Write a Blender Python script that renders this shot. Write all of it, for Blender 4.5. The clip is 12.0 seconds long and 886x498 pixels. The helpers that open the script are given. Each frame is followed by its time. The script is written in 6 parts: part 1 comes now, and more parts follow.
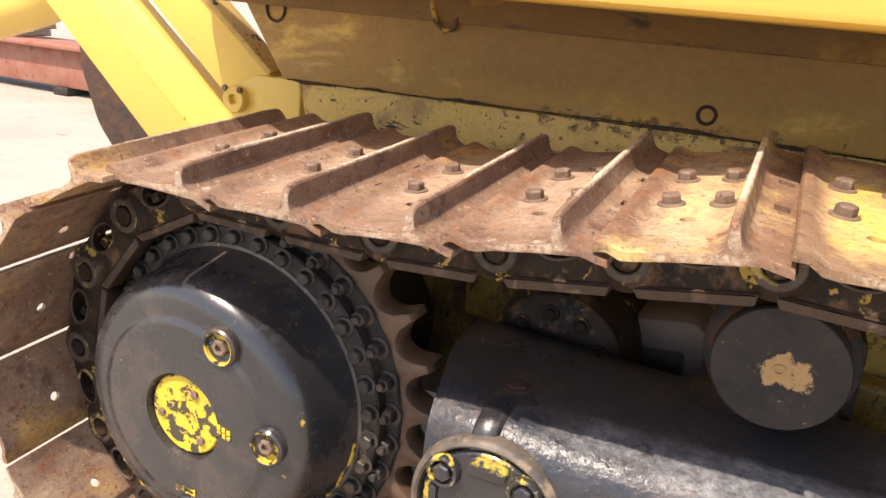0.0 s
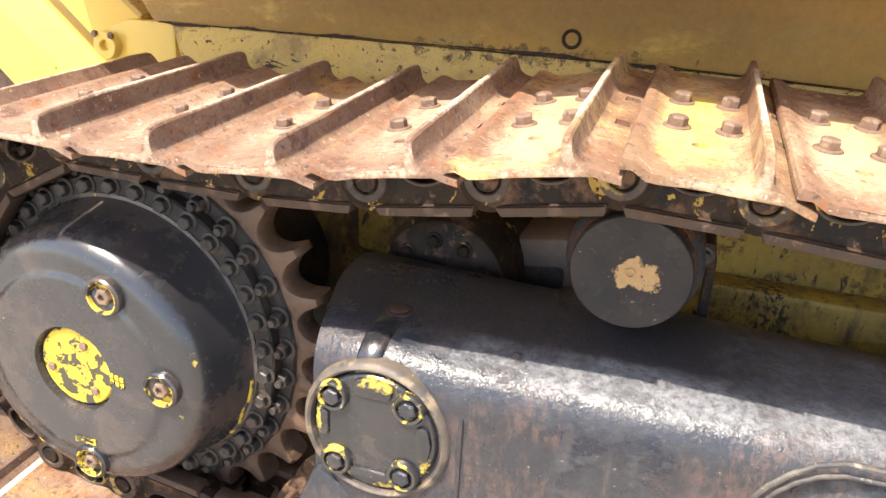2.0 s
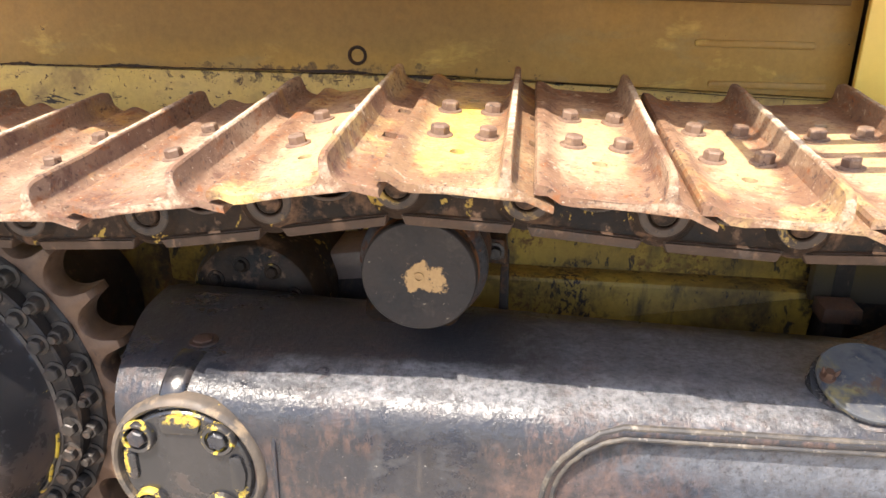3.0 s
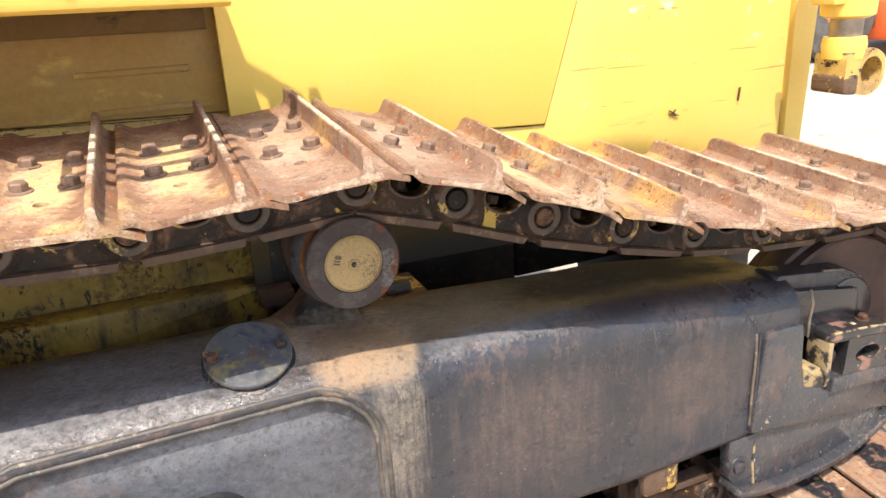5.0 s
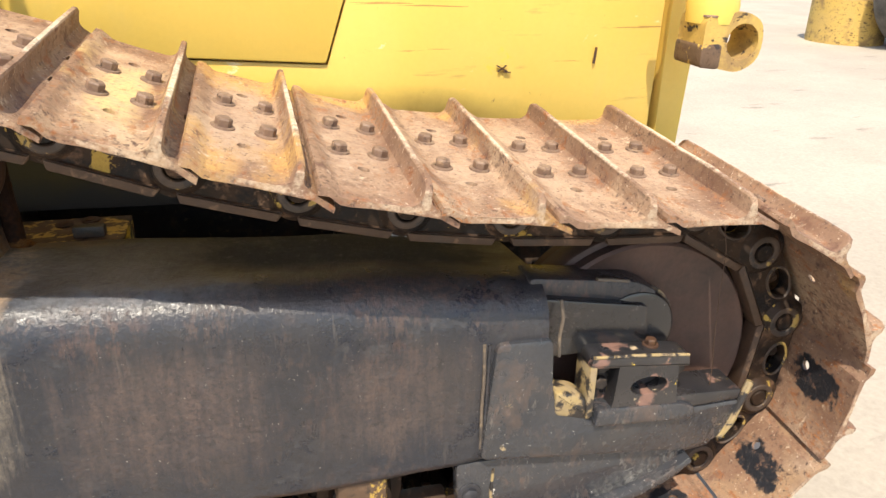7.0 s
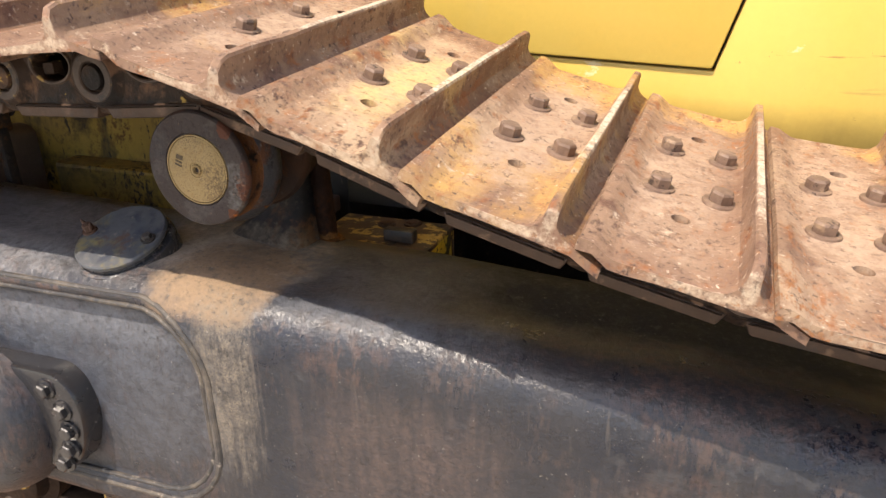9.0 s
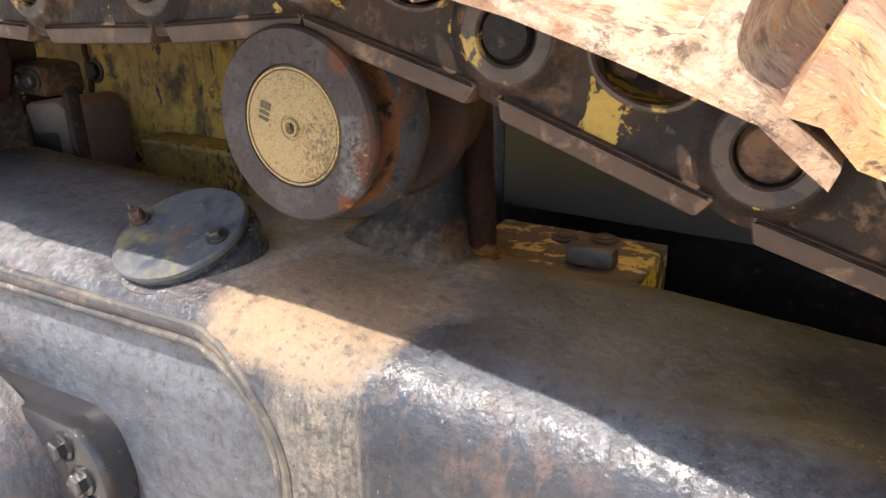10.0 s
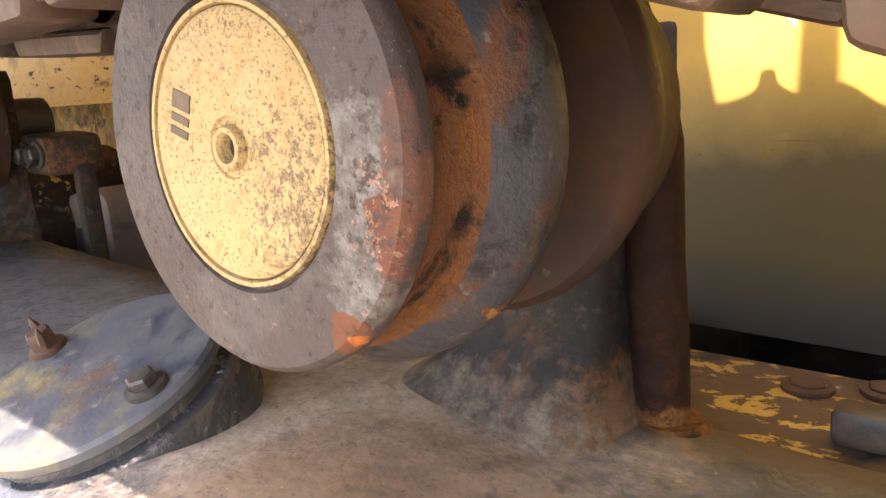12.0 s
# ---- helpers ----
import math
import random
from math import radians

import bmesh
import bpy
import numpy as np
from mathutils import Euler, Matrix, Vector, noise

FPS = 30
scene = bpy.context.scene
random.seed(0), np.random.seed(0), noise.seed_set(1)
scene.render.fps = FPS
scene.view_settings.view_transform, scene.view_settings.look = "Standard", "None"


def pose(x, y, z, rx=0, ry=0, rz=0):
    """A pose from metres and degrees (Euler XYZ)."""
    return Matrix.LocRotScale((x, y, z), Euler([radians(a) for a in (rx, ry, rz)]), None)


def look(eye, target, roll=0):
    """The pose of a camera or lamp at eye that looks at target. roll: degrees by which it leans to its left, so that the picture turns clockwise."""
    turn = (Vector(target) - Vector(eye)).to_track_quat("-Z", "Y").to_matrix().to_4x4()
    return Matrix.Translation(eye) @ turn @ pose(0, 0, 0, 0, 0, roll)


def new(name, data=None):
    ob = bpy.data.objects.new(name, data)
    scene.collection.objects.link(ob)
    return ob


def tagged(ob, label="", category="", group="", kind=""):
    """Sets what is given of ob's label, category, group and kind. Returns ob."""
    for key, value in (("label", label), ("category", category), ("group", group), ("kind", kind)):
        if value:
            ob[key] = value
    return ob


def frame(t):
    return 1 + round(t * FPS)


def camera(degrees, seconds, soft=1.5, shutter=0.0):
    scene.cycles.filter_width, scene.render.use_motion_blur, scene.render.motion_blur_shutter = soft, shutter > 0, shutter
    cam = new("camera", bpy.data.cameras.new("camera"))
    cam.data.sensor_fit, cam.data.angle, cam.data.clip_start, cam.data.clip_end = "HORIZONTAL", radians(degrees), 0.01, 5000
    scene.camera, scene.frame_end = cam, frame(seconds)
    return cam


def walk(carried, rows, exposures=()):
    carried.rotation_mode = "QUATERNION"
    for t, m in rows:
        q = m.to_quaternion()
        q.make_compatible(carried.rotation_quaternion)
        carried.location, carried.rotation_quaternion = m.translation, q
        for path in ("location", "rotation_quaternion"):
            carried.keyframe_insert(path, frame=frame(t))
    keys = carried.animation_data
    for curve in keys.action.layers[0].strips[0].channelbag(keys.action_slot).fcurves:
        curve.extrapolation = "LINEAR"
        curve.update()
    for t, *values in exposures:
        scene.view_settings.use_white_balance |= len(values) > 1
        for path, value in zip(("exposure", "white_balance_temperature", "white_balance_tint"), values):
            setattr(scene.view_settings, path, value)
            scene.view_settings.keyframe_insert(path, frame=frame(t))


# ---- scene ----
cam = camera(61.9, 12.0)
PATH = [
    (0, (0.04, -0.045, 1.443), (-0.748, 1.685, 0.822), 4.1),
    (0.5, (0.04, -0.027, 1.43), (-0.77, 1.644, 0.689), 3.3),
    (1, (0.054, -0.036, 1.426), (-0.699, 1.635, 0.627), 3.6),
    (1.5, (0.102, -0.049, 1.434), (-0.573, 1.661, 0.646), 3.3),
    (2, (0.147, -0.058, 1.442), (-0.423, 1.703, 0.683), 2.4),
    (2.5, (0.199, -0.047, 1.451), (-0.241, 1.76, 0.716), 1.4),
    (3, (0.28, -0.056, 1.461), (0.068, 1.797, 0.738), 0.3),
    (3.5, (0.358, -0.069, 1.455), (0.408, 1.802, 0.75), -0.5),
    (3.7, (0.382, -0.078, 1.458), (0.572, 1.784, 0.752), -1.1),
    (5.3, (0.922, -0.265, 1.457), (1.633, 1.475, 0.774), -4.1),
    (5.5, (1.003, -0.274, 1.447), (1.705, 1.468, 0.759), -5.0),
    (6, (1.236, -0.251, 1.421), (1.927, 1.473, 0.679), -5.6),
    (6.5, (1.465, -0.231, 1.386), (2.116, 1.48, 0.581), -5.0),
    (6.7, (1.575, -0.237, 1.365), (2.151, 1.499, 0.557), -2.0),
    (8.3, (2.102, -0.005, 1.354), (2.049, 1.827, 0.554), -0.6),
    (8.5, (2.112, 0.033, 1.339), (1.816, 1.848, 0.552), -1.1),
    (9, (1.959, 0.179, 1.266), (1.279, 1.897, 0.5), -1.5),
    (9.5, (1.777, 0.352, 1.181), (0.972, 2.029, 0.445), -1.0),
    (10, (1.644, 0.58, 1.076), (0.697, 2.188, 0.356), -1.0),
    (10.5, (1.565, 0.735, 1.008), (0.471, 2.251, 0.298), -2.9),
    (11, (1.486, 0.845, 0.956), (0.281, 2.3, 0.302), -2.6),
    (11.5, (1.423, 0.919, 0.954), (0.167, 2.399, 0.472), -2.2),
    (12, (1.405, 0.954, 0.945), (0.161, 2.46, 0.516), -3.3),
]
walk(cam, [(t, look(eye, target, roll)) for t, eye, target, roll in PATH],
     exposures=[(0, 1.14, 7400, 16), (0.5, 1.37, 7300, 15), (1.0, 1.52, 7300, 13), (1.5, 1.72, 7200, 11), (2.0, 1.79, 7000, 11), (2.5, 1.8, 7000, 11), (3.0, 1.75, 7100, 13), (3.7, 1.67, 7000, 12), (5.5, 1.32, 7200, 13), (6.7, 1.15, 7300, 9),
                (8.5, 0.87, 7900, 15), (9.0, 1.05, 7400, 14), (9.5, 1.34, 7300, 12), (10.0, 1.80, 6900, 12), (10.5, 2.17, 6700, 13), (11.0, 2.27, 7000, 16), (11.5, 2.6, 7500, 18), (12, 2.92, 7900, 18)])


# ---- world, sun ----
SUN_WAY = Vector((0.22, 0.525, -1.0)).normalized()
world = bpy.data.worlds.new("sky")
scene.world = world
world.use_nodes = True
wn = world.node_tree.nodes
sky = wn.new("ShaderNodeTexSky")
sky.sky_type = "NISHITA"
sky.sun_disc = False
sky.sun_elevation = math.asin(-SUN_WAY.z)
sky.sun_rotation = math.atan2(-SUN_WAY.x, -SUN_WAY.y)
sky.dust_density = 1.5
world.node_tree.links.new(sky.outputs["Color"], wn["Background"].inputs["Color"])
wn["Background"].inputs["Strength"].default_value = 0.15
sun_data = bpy.data.lights.new("sun", "SUN")
sun_data.energy = 2.95
sun_data.angle = radians(0.53)
sun_data.color = (1.0, 0.95, 0.87)
sun = new("sun", sun_data)
sun.matrix_world = look((0, 0, 20), Vector((0, 0, 20)) + SUN_WAY)


# ---- materials ----
def mix(nt, fac, a, b):
    n = nt.nodes.new("ShaderNodeMix")
    n.data_type = "RGBA"
    for sock, v in ((n.inputs[0], fac), (n.inputs[6], a), (n.inputs[7], b)):
        if hasattr(v, "is_linked"):
            nt.links.new(v, sock)
        elif isinstance(v, (int, float)):
            sock.default_value = v
        else:
            sock.default_value = (*v, 1)
    return n.outputs[2]


def mixf(nt, fac, a, b):
    n = nt.nodes.new("ShaderNodeMix")
    for sock, v in ((n.inputs[0], fac), (n.inputs[2], a), (n.inputs[3], b)):
        if hasattr(v, "is_linked"):
            nt.links.new(v, sock)
        else:
            sock.default_value = v
    return n.outputs[0]


def mathn(nt, op, a, b=0.0):
    n = nt.nodes.new("ShaderNodeMath")
    n.operation = op
    n.use_clamp = op == "MULTIPLY"
    for sock, v in ((n.inputs[0], a), (n.inputs[1], b)):
        if hasattr(v, "is_linked"):
            nt.links.new(v, sock)
        else:
            sock.default_value = v
    return n.outputs[0]


def coords(nt, stretch=(1, 1, 1)):
    """Object coordinates, shifted for each object."""
    tc = nt.nodes.new("ShaderNodeTexCoord")
    info = nt.nodes.new("ShaderNodeObjectInfo")
    shift = nt.nodes.new("ShaderNodeVectorMath")
    shift.operation = "MULTIPLY_ADD"
    shift.inputs[1].default_value = (1, 1, 1)
    big = mathn(nt, "MULTIPLY_ADD", info.outputs["Random"], 17.0)
    nt.links.new(tc.outputs["Object"], shift.inputs[0])
    nt.links.new(big, shift.inputs[2])
    mp = nt.nodes.new("ShaderNodeMapping")
    mp.inputs["Scale"].default_value = stretch
    nt.links.new(shift.outputs[0], mp.inputs["Vector"])
    return mp.outputs[0]


def noise_mask(nt, vec, scale, lo, hi, detail=6, rough=0.6, distort=0.0):
    n = nt.nodes.new("ShaderNodeTexNoise")
    n.inputs["Scale"].default_value = scale
    n.inputs["Detail"].default_value = detail
    n.inputs["Roughness"].default_value = rough
    n.inputs["Distortion"].default_value = distort
    nt.links.new(vec, n.inputs["Vector"])
    r = nt.nodes.new("ShaderNodeMapRange")
    r.inputs["From Min"].default_value = lo
    r.inputs["From Max"].default_value = hi
    nt.links.new(n.outputs["Fac"], r.inputs["Value"])
    return r.outputs[0]


def worn(name, base, base2, scale=6.0, rough=(0.45, 0.7), metal=0.0, bump=0.25, grain=90.0, layers=(), spec=0.5, zones=(), over=(), mottle=(), peel=0.0, vary=(0.82, 1.15)):
    """Two-tone base, then layers (colour, scale, lo, hi, roughness, stretch) of chips, rust, streaks or dust over it.
    mottle: (colour, scale, lo, hi, fine scale, lo, hi, roughness, stretch) of rubbed patches broken up by a finer
    grain. peel: depth of a coarse cast skin.
    over: more such layers on top of the zones. zones: (colour, centre, radii, raggedness, fineness; below 0 in upright
    streaks; softness; roughness) of dust, bare patches, or painted-in sheen and shade at a place of the thing."""
    m = bpy.data.materials.new(name)
    m.use_nodes = True
    nt = m.node_tree
    bsdf = nt.nodes["Principled BSDF"]
    bsdf.inputs["Metallic"].default_value = metal
    bsdf.inputs["Specular IOR Level"].default_value = spec
    vec = coords(nt)
    col = mix(nt, noise_mask(nt, vec, scale, 0.35, 0.68), base, base2)
    fine = noise_mask(nt, vec, grain, 0.2, 0.8, 4, 0.7)
    rgh = mixf(nt, noise_mask(nt, vec, scale * 2.3, 0.3, 0.7), rough[0], rough[1])
    height = mathn(nt, "MULTIPLY", fine, 0.35)
    for colour, sc, lo, hi, ro, stretch in layers:
        v = vec if stretch == (1, 1, 1) else coords(nt, stretch)
        k = noise_mask(nt, v, sc, lo, hi, 8, 0.65, 0.3)
        col = mix(nt, k, col, colour)
        rgh = mixf(nt, k, rgh, ro)
        height = mixf(nt, mathn(nt, "MULTIPLY", k, 0.6), height, mathn(nt, "MULTIPLY", fine, 0.9))
    for colour, sc, lo, hi, fsc, flo, fhi, ro, stretch in mottle:
        k = mathn(nt, "MULTIPLY", noise_mask(nt, vec, sc, lo, hi, 4, 0.55, 0.2), noise_mask(nt, coords(nt, stretch), fsc, flo, fhi, 8, 0.7, 0.1))
        col = mix(nt, k, col, colour)
        rgh = mixf(nt, k, rgh, ro)
        height = mathn(nt, "SUBTRACT", height, mathn(nt, "MULTIPLY", k, 0.3))
    if peel:
        height = mathn(nt, "ADD", height, mathn(nt, "MULTIPLY", noise_mask(nt, vec, 85, 0.25, 0.75, 3, 0.5), peel))
    if zones:
        tc = nt.nodes.new("ShaderNodeTexCoord")
    for colour, centre, radii, edge, fineness, *soft in zones:
        mp = nt.nodes.new("ShaderNodeMapping")
        mp.vector_type = "TEXTURE"
        mp.inputs["Location"].default_value = centre
        mp.inputs["Scale"].default_value = radii
        nt.links.new(tc.outputs["Object"], mp.inputs["Vector"])
        sq = nt.nodes.new("ShaderNodeVectorMath")
        sq.operation = "MULTIPLY"
        ln = nt.nodes.new("ShaderNodeVectorMath")
        ln.operation = "LENGTH"
        nt.links.new(mp.outputs[0], sq.inputs[0])
        nt.links.new(mp.outputs[0], sq.inputs[1])
        nt.links.new(sq.outputs[0], ln.inputs[0])
        wob = mathn(nt, "ADD", ln.outputs["Value"], mathn(nt, "MULTIPLY_ADD", noise_mask(nt, vec if fineness > 0 else coords(nt, (1, 1, 0.1)), abs(fineness), 0.25, 0.75, 8, 0.7), edge))
        r = nt.nodes.new("ShaderNodeMapRange")
        r.inputs["From Min"].default_value = 1.0 + (soft[0] if soft else 0.2)
        r.inputs["From Max"].default_value = 1.0
        nt.links.new(wob, r.inputs["Value"])
        k = r.outputs[0]
        if abs(fineness) > 15:
            k = mathn(nt, "MULTIPLY", k, mixf(nt, noise_mask(nt, vec, abs(fineness) * 2.6, 0.38, 0.56, 6, 0.75), 0.35, 1.0))
            k = mathn(nt, "MULTIPLY", k, mixf(nt, noise_mask(nt, vec, abs(fineness) * 0.4, 0.36, 0.56, 6, 0.65), 0.55, 1.0))
        col = mix(nt, k, col, colour)
        rgh = mixf(nt, k, rgh, soft[1] if len(soft) > 1 else 0.9 if sum(colour) > 0.36 else 0.55)
    for colour, sc, lo, hi, ro, most in over:
        k = mathn(nt, "MULTIPLY", noise_mask(nt, vec, sc, lo, hi, 8, 0.7, 0.2), most)
        col = mix(nt, k, col, colour)
        rgh = mixf(nt, k, rgh, ro)
        height = mathn(nt, "SUBTRACT", height, mathn(nt, "MULTIPLY", k, 0.5))
    hsv = nt.nodes.new("ShaderNodeHueSaturation")
    nt.links.new(col, hsv.inputs["Color"])
    nt.links.new(mixf(nt, fine, *vary), hsv.inputs["Value"])
    nt.links.new(hsv.outputs[0], bsdf.inputs["Base Color"])
    nt.links.new(rgh, bsdf.inputs["Roughness"])
    bp = nt.nodes.new("ShaderNodeBump")
    bp.inputs["Strength"].default_value = bump
    bp.inputs["Distance"].default_value = 0.004
    nt.links.new(height, bp.inputs["Height"])
    nt.links.new(bp.outputs[0], bsdf.inputs["Normal"])
    return m


ONE = (1, 1, 1)
PALE_EDGE = [((0.62, 0.52, 0.39), (0.186, 0.0, 0.1235), (0.014, 0.345, 0.0045), 0.75, 60.0, 0.35), ((0.46, 0.36, 0.26), (0.186, -0.332, 0.095), (0.016, 0.006, 0.035), 0.8, 70.0, 0.3),
             ((0.50, 0.38, 0.27), (0.14, -0.331, 0.072), (0.13, 0.004, 0.014), 0.9, 60.0, 0.3)]


def shoe_look(name, base, base2, dust, patch, zones):
    return worn(name, base, base2, 6, (0.6, 0.85), 0.0, 0.5, 130,
                [((0.14, 0.070, 0.046), 16, 0.54, 0.66, 0.8, ONE), (dust, 4.5, 0.54, 0.72, 0.85, (1, 0.45, 1)),
                 (patch, 2.4, 0.56, 0.66, 0.85, ONE), ((0.25, 0.098, 0.040), 34, 0.56, 0.66, 0.85, (1, 0.5, 1)), ((0.30, 0.125, 0.052), 11, 0.66, 0.72, 0.85, (1, 0.6, 1)),
                 ((0.085, 0.05, 0.038), 85, 0.585, 0.67, 0.8, ONE), ((0.54, 0.42, 0.30), 28, 0.62, 0.71, 0.85, ONE), ((0.62, 0.50, 0.38), 140, 0.62, 0.70, 0.85, ONE)], zones=zones,
                mottle=[((0.31, 0.130, 0.052), 5.0, 0.54, 0.66, 110, 0.52, 0.60, 0.9, (1, 0.5, 1)), ((0.095, 0.050, 0.036), 6.0, 0.52, 0.66, 80, 0.53, 0.61, 0.8, (1, 0.6, 1))],
                over=[((0.075, 0.045, 0.034), 95, 0.58, 0.63, 0.85, 0.6), ((0.34, 0.15, 0.06), 48, 0.62, 0.66, 0.9, 0.6)])


M_SHOE = shoe_look("rusty_dusty_steel", (0.180, 0.098, 0.062), (0.30, 0.190, 0.125), (0.48, 0.345, 0.225), (0.45, 0.26, 0.085),
                   [((0.41, 0.290, 0.200), (0.095, 0.0, 0.076), (0.084, 0.35, 0.016), 0.75, 20.0, 0.6)] + PALE_EDGE)
M_SHOE_SAND = shoe_look("sand_dusted_rusty_steel", (0.168, 0.084, 0.048), (0.27, 0.160, 0.098), (0.50, 0.37, 0.235), (0.54, 0.37, 0.15),
                        [((0.50, 0.345, 0.215), (0.095, 0.0, 0.076), (0.085, 0.36, 0.016), 0.7, 22.0, 0.5), ((0.56, 0.40, 0.18), (0.105, -0.05, 0.076), (0.066, 0.28, 0.016), 0.9, 17.0, 0.5)] + PALE_EDGE)
M_SHOE_OCHRE = shoe_look("ochre_stained_rusty_steel", (0.175, 0.090, 0.050), (0.29, 0.180, 0.098), (0.52, 0.38, 0.20), (0.58, 0.40, 0.12),
                         [((0.56, 0.39, 0.19), (0.095, 0.0, 0.076), (0.085, 0.36, 0.016), 0.6, 22.0, 0.5), ((0.62, 0.43, 0.085), (0.092, -0.05, 0.076), (0.066, 0.30, 0.016), 0.7, 18.0, 0.5)] + PALE_EDGE)
M_SHOE_PITCH = shoe_look("pitch_stained_rusty_steel", (0.170, 0.090, 0.056), (0.28, 0.175, 0.115), (0.44, 0.33, 0.23), (0.30, 0.19, 0.11),
                         [((0.018, 0.019, 0.023), (0.125, -0.205, 0.0625), (0.088, 0.155, 0.012), 0.62, 14.0, 0.08, 0.32), ((0.17, 0.10, 0.07), (0.125, -0.205, 0.0625), (0.05, 0.10, 0.012), 1.25, 40.0, 0.1)] + PALE_EDGE)
M_BOLT = worn("rusty_bolt_steel", (0.15, 0.095, 0.068), (0.25, 0.165, 0.115), 30, (0.5, 0.8), 0.1, 0.3, 150,
              [((0.36, 0.25, 0.16), 40, 0.56, 0.7, 0.8, ONE), ((0.06, 0.04, 0.03), 60, 0.58, 0.66, 0.8, ONE)])
M_LINK = worn("oily_link_steel", (0.015, 0.011, 0.009), (0.042, 0.024, 0.015), 14, (0.35, 0.65), 0.0, 0.6, 90,
              [((0.13, 0.075, 0.048), 11, 0.55, 0.64, 0.75, ONE), ((0.013, 0.011, 0.011), 8, 0.52, 0.60, 0.45, ONE), ((0.36, 0.24, 0.06), 12, 0.615, 0.630, 0.5, ONE), ((0.12, 0.075, 0.05), 34, 0.60, 0.68, 0.7, ONE)], spec=0.16)
M_LFLAKE = worn("yellow_flaked_link_lip", (0.040, 0.028, 0.022), (0.075, 0.048, 0.034), 18, (0.45, 0.7), 0.0, 0.5, 90,
                [((0.36, 0.24, 0.07), 10, 0.585, 0.605, 0.6, ONE), ((0.22, 0.14, 0.055), 30, 0.60, 0.66, 0.7, ONE), ((0.030, 0.024, 0.022), 26, 0.56, 0.60, 0.6, ONE)])
M_RAIL = worn("rubbed_rail_steel", (0.075, 0.042, 0.026), (0.044, 0.026, 0.018), 12, (0.45, 0.65), 0.0, 0.4, 90,
              [((0.05, 0.036, 0.03), 16, 0.56, 0.66, 0.6, ONE), ((0.17, 0.105, 0.066), 30, 0.58, 0.68, 0.6, ONE)], spec=0.4)
